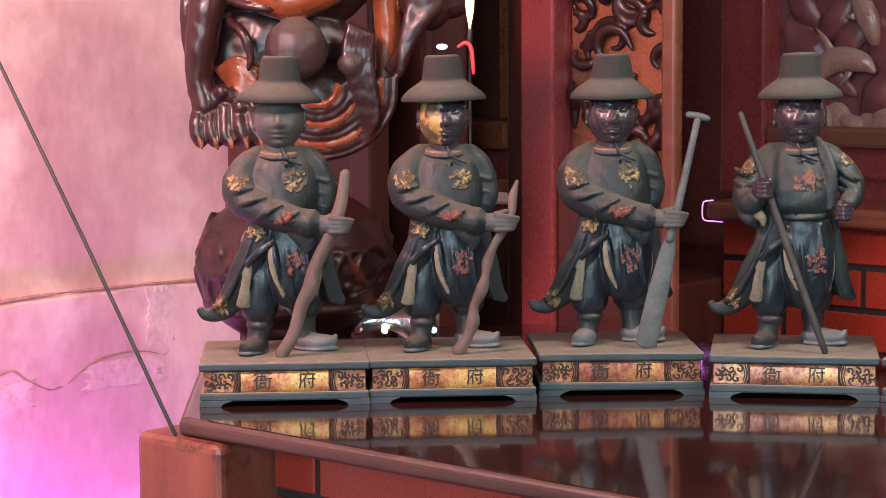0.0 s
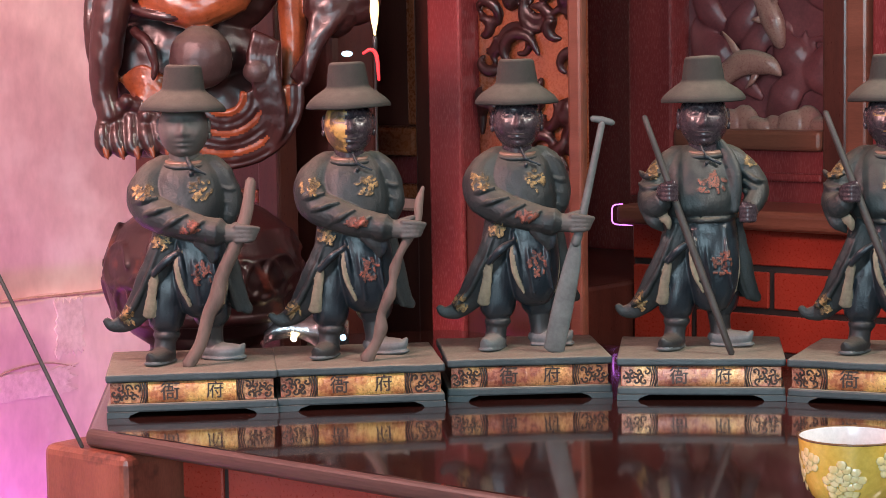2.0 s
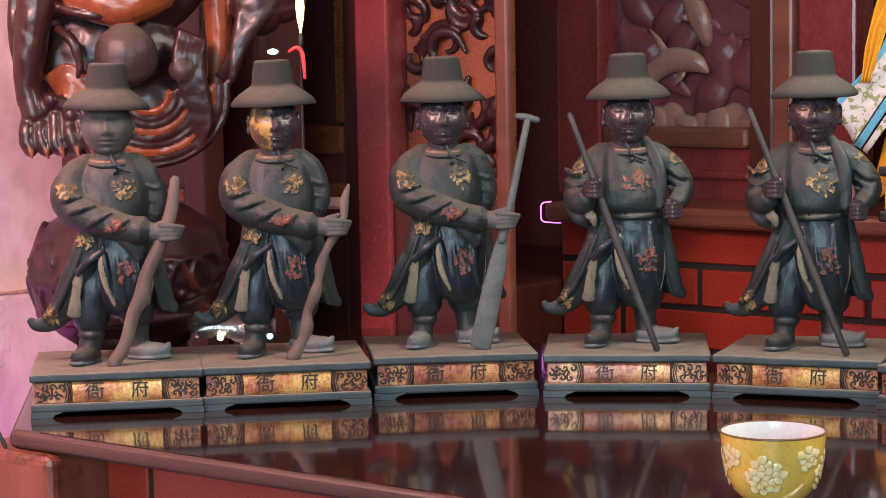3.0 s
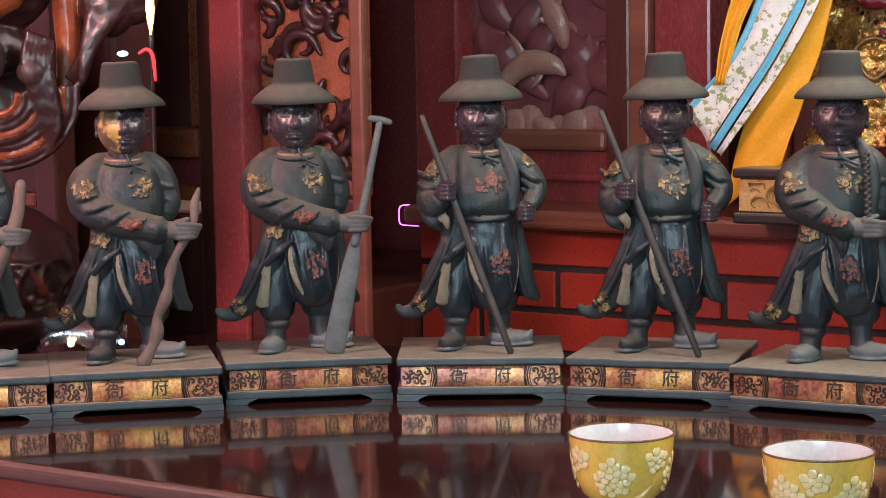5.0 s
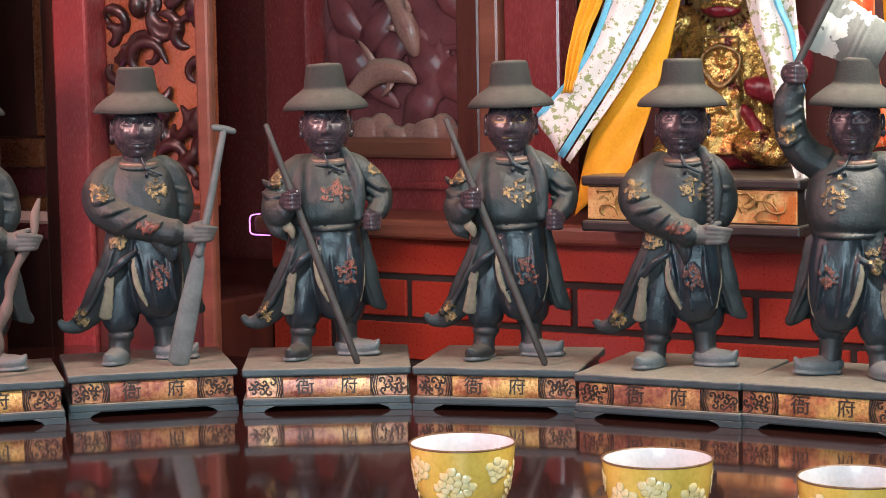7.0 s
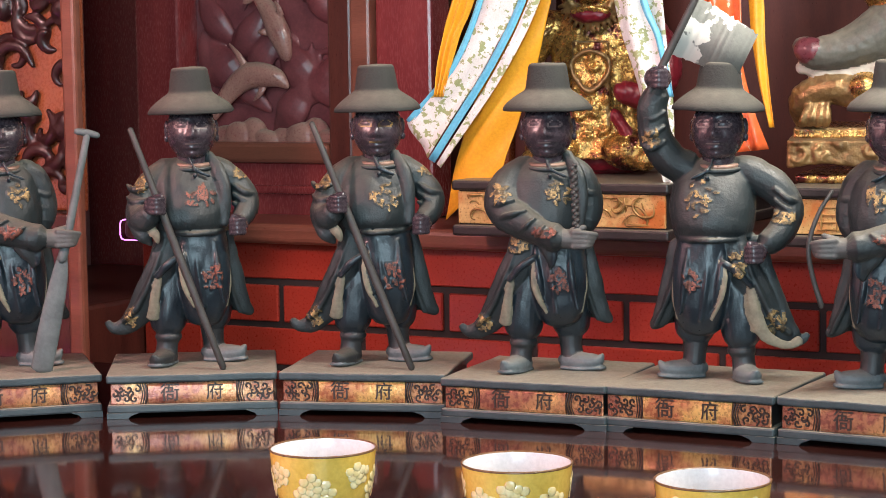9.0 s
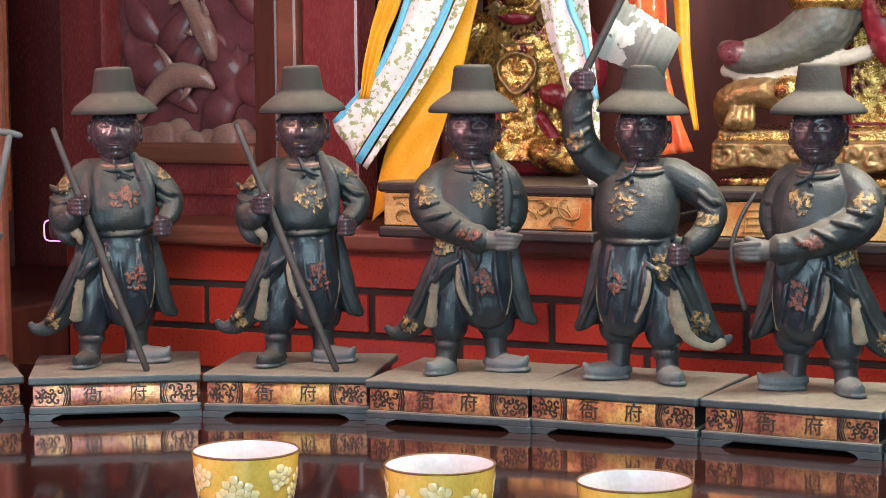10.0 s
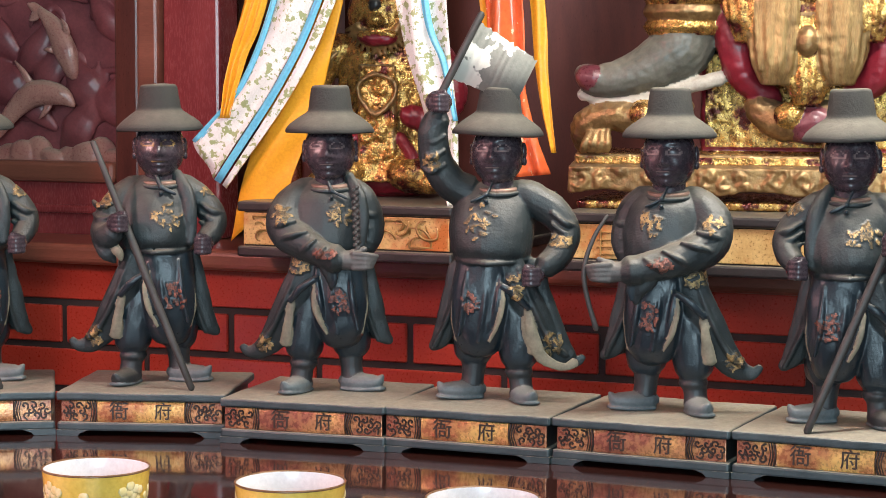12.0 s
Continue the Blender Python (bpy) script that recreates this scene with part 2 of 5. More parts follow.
def tube(bm, pts, mi=0, n=10, steps=4, flat=1.0, up=(0, 1, 0)):
    """A rounded tube through (x, y, z, radius); flat: thickness along up against the width."""
    pp = spline(pts, steps)
    rows = []
    for i, p in enumerate(pp):
        a, b = pp[max(0, i - 1)], pp[min(len(pp) - 1, i + 1)]
        d = Vector(b[:3] - a[:3])
        d = d.normalized() if d.length > 1e-9 else Vector(Z)
        u = Vector(up) - d * d.dot(Vector(up))
        u = u.normalized() if u.length > 1e-3 else d.orthogonal().normalized()
        s = d.cross(u)
        r = max(1e-4, p[3])
        ring = [Vector(p[:3]) + s * (r * math.cos(t)) + u * (r * flat * math.sin(t)) for t in [2 * math.pi * k / n for k in range(n)]]
        if i == 0:
            rows.append([Vector(p[:3]) - d * r * 0.7 * min(1, flat * 1.5) + (q - Vector(p[:3])) * 0.45 for q in ring])
        rows.append(ring)
        if i == len(pp) - 1:
            rows.append([Vector(p[:3]) + d * r * 0.7 * min(1, flat * 1.5) + (q - Vector(p[:3])) * 0.45 for q in ring])
    rings(bm, rows, mi)


def loft(bm, levels, mi=0, n=28, folds=0, amp=0.0):
    """Ellipses (z, cx, cy, rx, ry), from top to bottom."""
    lv = spline(levels, 4)
    rows = []
    for k, (z, cx, cy, rx, ry) in enumerate(lv):
        w = amp * k / (len(lv) - 1)
        rows.append([Vector((cx + rx * (1 + w * math.sin(folds * a)) * math.cos(a), cy + ry * (1 + w * math.sin(folds * a)) * math.sin(a), z)) for a in [2 * math.pi * i / n for i in range(n)]])
    rings(bm, rows, mi)


def lathe(bm, prof, mi=0, n=40, c=(0, 0, 0), sy=1.0, close=False):
    rows = [[Vector((c[0] + r * math.cos(a), c[1] + sy * r * math.sin(a), c[2] + z)) for a in [2 * math.pi * i / n for i in range(n)]] for r, z in prof]
    return rings(bm, rows, mi, caps=not close)


def shell(bm, levels, th, mi=0, n=36, folds=7, amp=0.06):
    """A hanging cloth round a body: (z, cx, cy, rx, ry, from angle, to angle)."""
    lv = spline(levels, 5)
    rows = []
    for k, (z, cx, cy, rx, ry, a0, a1) in enumerate(lv):
        w = amp * k / (len(lv) - 1)
        out, inn = [], []
        for i in range(n + 1):
            a = radians(a0 + (a1 - a0) * i / n)
            q = 1 + w * math.sin(folds * a)
            out.append(Vector((cx + rx * q * math.cos(a), cy + ry * q * math.sin(a), z)))
            inn.append(Vector((cx + (rx * q - th) * math.cos(a), cy + (ry * q - th) * math.sin(a), z)))
        rows.append(out + inn[::-1])
    rings(bm, rows, mi)


def carve(name, bm, mats, voxel, smooth=2, size=1.0, wrinkle=None, sprigs=(), seed=0, crisp=None):
    """Melts the overlapping forms of bm into one skin, as a carver would, and keeps their paints; crisp: finished forms that join it."""
    from mathutils.bvhtree import BVHTree
    bmesh.ops.recalc_face_normals(bm, faces=bm.faces[:])
    tree = BVHTree.FromBMesh(bm)
    bm.faces.ensure_lookup_table()
    paint = [f.material_index for f in bm.faces]
    raw = bpy.data.meshes.new(name + "_raw")
    bm.to_mesh(raw)
    bm.free()
    tmp = new(name + "_raw", raw)
    mod = tmp.modifiers.new("skin", "REMESH")
    mod.mode, mod.voxel_size = "VOXEL", voxel
    if smooth:
        sm = tmp.modifiers.new("smooth", "SMOOTH")
        sm.factor, sm.iterations = 0.5, smooth
    me = bpy.data.meshes.new_from_object(tmp.evaluated_get(bpy.context.evaluated_depsgraph_get()))
    me.name = name
    bpy.data.objects.remove(tmp)
    bpy.data.meshes.remove(raw)
    me.materials.clear()
    for m in mats:
        me.materials.append(m)
    if wrinkle:
        amp, freq, stretch = wrinkle
        at, nrm = np.empty(len(me.vertices) * 3), np.empty(len(me.vertices) * 3)
        me.vertices.foreach_get("co", at)
        me.vertices.foreach_get("normal", nrm)
        at, nrm = at.reshape(-1, 3), nrm.reshape(-1, 3)
        shift = np.array([1.4 * abs(noise.noise((x * freq + seed, y * freq, z * freq * stretch))) + 0.5 * noise.noise((x * freq * 2.7, y * freq * 2.7 + seed, z * freq * 2.7 * stretch)) - 0.3 for x, y, z in at])
    idx = []
    petals, spots = [], []
    rnd = random.Random(seed + 5)
    for x, z, w, h, mi in sprigs:
        spots.append((x, z, w + 8, h + 8, len(petals), len(petals) + 24))
        for k in range(24):
            t, q = rnd.uniform(0, 6.28), math.sqrt(rnd.uniform(0, 1))
            petals.append((x + w * q * math.cos(t), z + h * q * math.sin(t), rnd.uniform(3.4, 6.5), rnd.uniform(1.7, 2.8), rnd.uniform(0, 3.14), mi))
    raised = set()
    for p in me.polygons:
        c = p.center
        hit = tree.find_nearest(c)
        k = paint[hit[2]] if hit[2] is not None else 0
        if petals and k in (0, 1) and p.normal.y < -0.25:
            near = [q for x, z, w, h, lo, hi in spots if abs(c.x - x) < w and abs(c.z - z) < h for q in petals[lo:hi]]
            for x, z, u, v, t, mi in near:
                dx, dz = c.x - x, c.z - z
                if abs(dx) < 10 and abs(dz) < 10 and ((dx * math.cos(t) + dz * math.sin(t)) / u) ** 2 + ((dz * math.cos(t) - dx * math.sin(t)) / v) ** 2 < 1:
                    k = mi
                    raised.update(p.vertices)
                    break
        idx.append(k)
    if wrinkle:
        # only the cloth wrinkles
        cloth = np.zeros(len(me.vertices))
        for p, k in zip(me.polygons, idx):
            if k in (0, 1, 4) or not petals:
                cloth[list(p.vertices)] = 1.0
        lift = np.zeros(len(me.vertices))
        lift[list(raised)] = 1.6
        at = at + nrm * (amp * shift * cloth + lift)[:, None]
        me.vertices.foreach_set("co", at.ravel())
    me.polygons.foreach_set("material_index", idx)
    if crisp:
        bmesh.ops.recalc_face_normals(crisp, faces=crisp.faces[:])
        add = bpy.data.meshes.new(name + "_crisp")
        crisp.to_mesh(add)
        crisp.free()
        both = bmesh.new()
        both.from_mesh(me)
        both.from_mesh(add)
        both.to_mesh(me)
        both.free()
        bpy.data.meshes.remove(add)
    me.transform(Matrix.Scale(size, 4))
    me.update()
    me.polygons.foreach_set("use_smooth", [True] * len(me.polygons))
    return me


# ---- the room ----


def slab(name, lo, hi, mat, label, bevel=0.0, category="", kind="structure", parent=None):
    bm = bmesh.new()
    box(bm, lo, hi, bevel)
    ob = part(name, bm, mat, parent)
    return tagged(ob, label, category or name.split("_")[0], "", kind) if not parent else ob


# floor, ceiling and these walls are unseen, added to shut out the sky
slab("floor", (-2.2, -3.4, -0.1), (3.0, 3.7, 0.0), FLOOR, "unseen reddish floor added to close the room")
slab("ceiling", (-2.2, -3.4, 3.2), (3.0, 3.7, 3.3), CEILING, "unseen dark ceiling added to close the room")
slab("wall_north", (-2.2, 3.4, 0.0), (3.0, 3.6, 3.2), DARK_WOOD, "unseen dark red wall added behind the altar")
slab("wall_east", (2.8, -3.1, 0.0), (3.0, 3.4, 3.2), WALL, "unseen plain wall added to close the room")
for lo, hi in (((-2.2, -3.3, 0), (-0.5, -3.1, 3.2)), ((2.3, -3.3, 0), (3.0, -3.1, 3.2)), ((-0.5, -3.3, 2.9), (2.3, -3.1, 3.2))):
    slab("wall_south", lo, hi, WALL, "unseen plain wall added round the daylight opening")


def west_wall():
    slab("wall_west", (-2.2, -3.1, 0.0), (-2.0, 3.4, 3.2), PLASTER, "pink painted plaster wall with streaks")
    bm = bmesh.new()
    # the lower coat of plaster stands proud, with a broken upper edge
    n, rnd = 120, random.Random(4)
    top = [(-3.1 + 5.6 * i / n, 0.996 + 0.0025 * math.sin(i * 0.7) + rnd.uniform(-0.0025, 0.0025)) for i in range(n + 1)]
    rows = []
    for x, f in ((-2.002, 1), (-1.986, 1), (-1.982, 0.995)):
        rows.append([Vector((x, y, 0.0)) for y, z in top] + [Vector((x, y, z * f)) for y, z in top[::-1]])
    rings(bm, rows)
    lower = part("lower_plaster_coat", bm, PLASTER)
    tagged(lower, "pink lower plaster coat with a broken upper edge", "wall", "", "structure")
    # proud brown strip in place of a groove, the groove's dark put into its colour
    bm = bmesh.new()
    tube(bm, [(-1.984, -3.0 + 0.12 * i, 0.9975 + 0.002 * math.sin(i * 1.7), 0.0022 + 0.001 * math.sin(i * 2.9)) for i in range(46)], n=6, steps=3)
    tagged(part("plaster_seam", bm, SEAM), "brown strip standing for the dark crack between two coats of plaster", "seam", "", "structure")
    bm = bmesh.new()
    rnd = random.Random(6)
    for y0, y1, z0, z1 in ((1.655, 1.712, 0.916, 0.999), (1.545, 1.705, 0.874, 0.914), (1.40, 1.50, 0.868, 0.906)):
        rows = []
        edge = [1 + rnd.uniform(-0.22, 0.12) for _ in range(64)]
        for x, f in ((-1.984, 1.0), (-1.9808, 0.97)):
            cy, cz = (y0 + y1) / 2, (z0 + z1) / 2
            rows.append([Vector((x, cy + f * e * (y1 - y0) / 2 * max(-0.8, min(0.8, 1.3 * math.cos(q))), cz + f * e * (z1 - z0) / 2 * max(-0.85, min(0.85, 1.3 * math.sin(q))))) for e, q in zip(edge, [2 * math.pi * i / 64 for i in range(64)])])
        rings(bm, rows)
    tube(bm, [(-1.9815, 1.36, 0.906, 0.0010), (-1.9815, 1.43, 0.912, 0.0012), (-1.9815, 1.459, 0.916, 0.0014), (-1.9815, 1.478, 0.904, 0.0012), (-1.9815, 1.510, 0.888, 0.0013), (-1.9815, 1.531, 0.889, 0.0008)], 1, n=6)
    tube(bm, [(-1.9815, 1.540, 0.892, 0.0008), (-1.9815, 1.582, 0.914, 0.0012), (-1.9815, 1.643, 0.918, 0.0010), (-1.9815, 1.690, 0.908, 0.0006)], 1, n=6)
    tagged(part("scraped_patch", bm, [PLASTER_ROUGH, SEAM]), "rough scraped patches in the pink plaster", "wall patch", "", "structure")


west_wall()

# ---- the altar behind the statuettes ----


def brick_wall(name, label, x0, x1, y, z_top, pitch, rows, length, start, mortar, thick):
    bm = bmesh.new()
    box(bm, (x0, y + 0.004, 0.0), (x1, y + thick, z_top))
    wall = tagged(part(name, bm, MORTAR), label, "wall", "", "structure")
    cuts = {}
    for r in range(rows):
        zt = z_top - r * pitch
        off = start + (length / 2 if r % 2 == 0 else 0.0)
        k = math.floor((x0 - off) / length)
        while off + k * length < x1:
            a, b = max(x0, off + k * length + mortar / 2), min(x1, off + (k + 1) * length - mortar / 2)
            k += 1
            if b - a < 0.02:
                continue
            key = round(b - a, 4)
            if key not in cuts:
                m = bmesh.new()
                box(m, (0, -0.0, -(pitch - mortar)), (b - a, 0.02, 0), 0.0016, seg=1)
                cuts[key] = mesh_of("brick", m, BRICK)
            ob = new("brick", cuts[key])
            ob.parent = wall
            ob.location = (a, y + random.Random(k * 31 + r).uniform(-0.0012, 0.0008), zt)
    return wall


bm = bmesh.new()
box(bm, (-1.655, 2.37, 1.045), (1.2, 3.1, 1.071), 0.008, seg=3)
tagged(part("altar_shelf", bm, SHELF, smooth=False), "long reddish brown wooden shelf on the brick altar", "shelf")
bm = bmesh.new()
tube(bm, [(-1.657, 2.392, 1.0700, 0.0009), (-1.6585, 2.372, 1.0690, 0.0010), (-1.6585, 2.3690, 1.0570, 0.0010), (-1.6585, 2.372, 1.0450, 0.0010), (-1.640, 2.3685, 1.0440, 0.0009), (-1.625, 2.3685, 1.0438, 0.0006)], n=8, steps=3)
tagged(part("led_strip", bm, MAGENTA), "magenta glowing strip on the shelf's end", "light strip")
slab("alcove_wall", (-2.0, 2.75, 0.0), (-1.64, 2.80, 3.2), RED_WOOD, "dark red board at the back of the alcove", category="wall")
slab("alcove_cabinet", (-1.98, 2.25, 0.0), (-1.648, 2.74, 0.965), DARK_WOOD, "low dark red cabinet in the alcove", 0.006, "cabinet", "")

# ---- screens ----


def stick_frame(parent, name, lo, hi, mat, bevel=0.004):
    bm = bmesh.new()
    box(bm, lo, hi, bevel)
    return part(name, bm, mat, parent)


def curls(bm, rnd, x0, x1, z0, z1, y, count, r0, r1, mi=0, flat=0.8):
    """Carved scrolls and leaves in relief over a panel."""
    for _ in range(count):
        cx, cz, s, a0 = rnd.uniform(x0, x1), rnd.uniform(z0, z1), rnd.uniform(0.5, 1.0) * (x1 - x0) * 0.22, rnd.uniform(0, 6.3)
        turn = rnd.choice((-1, 1)) * rnd.uniform(2.6, 4.8)
        pts = []
        for k in range(7):
            t = k / 6
            rr = s * (1 - 0.75 * t)
            px, pz = cx + rr * math.cos(a0 + turn * t), cz + rr * math.sin(a0 + turn * t)
            pts.append((min(x1, max(x0, px)), y - 0.004 * math.sin(3 * t + a0), min(z1, max(z0, pz)), r0 + (r1 - r0) * (1 - t) * math.sin(math.pi * (0.15 + 0.85 * (1 - t)))))
        tube(bm, pts, mi, n=8, steps=3, flat=flat)


def relief_board():
    b = base("carved_board", pose(-1.55, 1.99, 0.0), "dark red wooden board with an amber carved openwork panel", "carved board")
    stick_frame(b, "stile", (-0.114, 0, 0), (-0.062, 0.05, 2.2), RED_WOOD)
    # lighter strip paints in the highlight down the board's right edge
    stick_frame(b, "stile", (0.097, 0, 0), (0.117, 0.014, 2.2), SHELF)
    stick_frame(b, "lower_panel", (-0.062, 0.006, 0), (0.097, 0.014, 1.112), DARK_WOOD)
    stick_frame(b, "backing", (-0.062, 0.034, 1.112), (0.097, 0.046, 2.2), AMBER_WOOD)
    bm = bmesh.new()
    rnd = random.Random(11)
    curls(bm, rnd, -0.055, 0.092, 1.135, 1.5, 0.030, 70, 0.003, 0.012)
    for k in range(9):
        ell(bm, (rnd.uniform(-0.05, 0.085), 0.03, rnd.uniform(1.17, 1.55)), (0.017, 0.012, 0.012), 0, (0, rnd.uniform(0, 180), 0), 12)
    ob = new("relief", carve("relief", bm, [CARVED], 0.0022, 1))
    ob.parent = b
    tagged(ob, "dark glossy carved scrolls")


def panel_screen():
    b = base("wooden_screen", pose(-1.84, 2.06, 0.0), "dark wooden screen with rails and a recessed panel", "screen")
    stick_frame(b, "stile", (0.095, 0, 0), (0.17, 0.05, 2.2), DARK_WOOD)
    stick_frame(b, "inner_stile", (0.075, 0.008, 1.19), (0.093, 0.045, 2.2), AMBER_WOOD)
    stick_frame(b, "rail", (-0.16, 0.002, 1.150), (0.093, 0.05, 1.188), AMBER_WOOD, 0.007)
    stick_frame(b, "rail", (-0.16, 0.01, 1.095), (0.093, 0.05, 1.114), AMBER_WOOD, 0.006)
    stick_frame(b, "rail", (-0.16, 0.006, 1.060), (0.093, 0.05, 1.080), RED_WOOD, 0.005)
    stick_frame(b, "panel", (-0.16, 0.030, 1.112), (0.093, 0.05, 1.152), RED_WOOD, 0)
    stick_frame(b, "panel", (-0.16, 0.020, 0.0), (0.093, 0.05, 1.062), DARK_WOOD, 0)
    stick_frame(b, "recessed_panel", (-0.16, 0.040, 1.186), (0.075, 0.052, 2.2), DARK_WOOD, 0)


def fish_screen():
    b = base("fish_screen", pose(-1.5, 2.5, 1.071), "red lacquered wooden screen with a carved fish panel", "carved screen")
    # the SHELF strip is red lacquer, its paler colour stands for reflected light
    for name, x0, x1, y0, mat in (("stile", -0.222, -0.147, 0, RED_WOOD), ("stile", 0.088, 0.126, 0.004, DARK_WOOD), ("stile", 0.128, 0.160, -0.006, SHELF), ("board", 0.161, 0.245, 0.006, RED_WOOD)):
        stick_frame(b, name, (x0, y0, 0), (x1, 0.06, 1.2), mat, 0.005)
    stick_frame(b, "rail", (-0.147, 0.0, 0.070), (0.088, 0.055, 0.098), SHELF, 0.006)
    stick_frame(b, "lower_panel", (-0.147, 0.012, 0.0), (0.088, 0.05, 0.071), RED_WOOD, 0)
    stick_frame(b, "rail", (-0.147, 0.004, 0.028), (0.088, 0.05, 0.040), RED_WOOD, 0.004)
    stick_frame(b, "backing", (-0.147, 0.045, 0.096), (0.088, 0.06, 1.2), MAROON_WOOD, 0)
    bm = bmesh.new()
    rnd = random.Random(5)
    for k in range(16):
        # overlapping fins and wave crests that sweep up
        x, z, q = rnd.uniform(-0.13, 0.07), rnd.uniform(0.12, 0.42), rnd.choice((-1, 1))
        tube(bm, [(x - 0.03 * q, 0.044, z - 0.03, 0.006), (x, 0.036, z, rnd.uniform(0.016, 0.028)), (x + 0.022 * q, 0.040, z + 0.035, 0.012), (x + 0.020 * q, 0.042, z + 0.062, 0.003)], n=12, flat=0.5)
    curls(bm, rnd, -0.135, 0.075, 0.13, 0.42, 0.044, 20, 0.003, 0.010)
    ob = new("wave_relief", carve("wave_relief", bm, [MAROON_WOOD], 0.0025, 1))
    ob.parent = b
    for k, (pts, fins) in enumerate((
            ([(-0.095, 0.02, 0.135, 0.010), (-0.050, 0.018, 0.185, 0.019), (-0.005, 0.016, 0.212, 0.024), (0.045, 0.018, 0.208, 0.019), (0.068, 0.02, 0.192, 0.007)], ((-0.02, 0.232, -0.05, 0.27), (0.02, 0.19, 0.0, 0.165))),
            ([(0.0, 0.024, 0.36, 0.008), (0.03, 0.022, 0.33, 0.018), (0.055, 0.02, 0.285, 0.022), (0.068, 0.022, 0.245, 0.012)], ((0.06, 0.32, 0.05, 0.345), (0.03, 0.29, 0.012, 0.29))))):
        bm = bmesh.new()
        tube(bm, pts, 0, n=14, flat=0.7)
        x, y, z, r = pts[0]
        for dx, dz in ((-0.025, 0.012), (-0.022, -0.018)):
            tube(bm, [(x, y, z, 0.008), (x + dx * 0.6, y, z + dz * 0.6, 0.009), (x + dx, y - 0.003, z + dz, 0.003)], 0, flat=0.4)
        for a, c, d, e in fins:
            tube(bm, [(a, 0.016, c, 0.008), ((a + d) / 2 + 0.004, 0.012, (c + e) / 2, 0.006), (d, 0.014, e, 0.002)], 0, flat=0.5)
        x, y, z, r = pts[-2]
        ell(bm, (x + 0.004, y - r * 0.62, z + 0.004), (0.003, 0.002, 0.003), 0, n=10)
        me = carve("fish", bm, [FISH], 0.0016, 2)
        ob = new("fish", me)
        ob.parent = b
        ob.location, ob.scale = (-0.0375, 0.006, 0.030), (0.75, 0.75, 0.75)
    bm = bmesh.new()
    for k in range(9):
        ell(bm, (-0.125 + 0.025 * k, 0.034 + 0.004 * (k % 2), 0.102), (0.024, 0.010, 0.012 + 0.006 * (k * 5 % 4)), 0, (0, 14 * (-1) ** k, 0), 14)
    ob = new("rock_relief", carve("rock_relief", bm, [FISH], 0.002, 1))
    ob.parent = b
    return b


relief_board()
b = base("side_board", pose(-1.868, 1.802, 0.0), "dark wooden boarding with amber rails beside the pink wall", "boarding")
stick_frame(b, "board", (-0.131, 0.012, 0), (0.125, 0.03, 2.3), DARK_WOOD, 0)
stick_frame(b, "stile", (0.095, 0.0, 0), (0.131, 0.034, 2.3), DARK_WOOD)
stick_frame(b, "rail", (-0.131, 0.002, 1.108), (0.094, 0.02, 1.124), AMBER_WOOD, 0.004)
stick_frame(b, "rail", (-0.131, 0.004, 1.076), (0.094, 0.02, 1.092), RED_WOOD, 0.004)
stick_frame(b, "rail", (-0.131, 0.002, 1.160), (0.094, 0.02, 1.190), SHELF, 0.005)
panel_screen()
fish_screen()

# a post at the niche's edge, behind the scarf
b = base("niche_post", pose(-1.22, 2.62, 1.071), "amber and dark wooden post with a bracket", "post")
stick_frame(b, "shaft", (-0.035, 0, 0), (0.02, 0.05, 1.2), AMBER_WOOD, 0.005)
stick_frame(b, "side_strip", (0.021, 0.01, 0), (0.07, 0.05, 1.2), DARK_WOOD, 0.005)
bm = bmesh.new()
tube(bm, [(-0.055, -0.02, 0.36, 0.018), (-0.03, -0.025, 0.315, 0.022), (-0.045, -0.02, 0.28, 0.012)], 0)
part("bracket", bm, DARK_WOOD, b, smooth=True)
slab("niche_back", (-1.2, 2.98, 1.071), (1.2, 3.0, 2.6), DARK_WOOD, "dark board behind the gilded idols", category="wall")

# ---- the table ----


def table():
    t = base("altar_table", pose(0, 0, 0), "dark brown lacquered offering table with a cut corner, dusty edge", "table")
    outline = [(-1.458, 1.258), (1.25, 1.258), (1.25, 1.955), (-1.60, 1.955), (-1.735, 1.80), (-1.735, 1.535)]
    bm = bmesh.new()
    f = bm.faces.new([bm.verts.new((x, y, 0.9355)) for x, y in outline])
    r = bmesh.ops.extrude_face_region(bm, geom=[f])
    bmesh.ops.translate(bm, verts=[v for v in r["geom"] if isinstance(v, bmesh.types.BMVert)], vec=(0, 0, 0.017))
    bmesh.ops.recalc_face_normals(bm, faces=bm.faces[:])
    es = [e for e in bm.edges if abs(e.verts[0].co.z - e.verts[1].co.z) < 1e-5]
    bmesh.ops.bevel(bm, geom=es, offset=0.0065, segments=4, affect="EDGES", profile=0.5)
    for f in bm.faces:
        f.material_index = 0 if f.normal.z > 0.98 else 1
    part("tabletop", bm, [LACQUER, LACQUER_EDGE], t)
    bm = bmesh.new()
    box(bm, (-1.512, 1.25, 0.0), (-1.397, 1.338, 0.935), 0.009, seg=3)
    part("leg", bm, LEG, t, "reddish brown worn wooden leg")


LEG = material("leg_wood", (0.15, 0.04, 0.025), (0.30, 0.095, 0.06), 12, 0.4, bump=0.15, coat=0.15, spots=((0.07, 0.02, 0.015), 18, 0.6, 0.7), stretch=(2, 2, 0.6))
table()

# ---- the statuettes ----
U = 1 / 1830.0
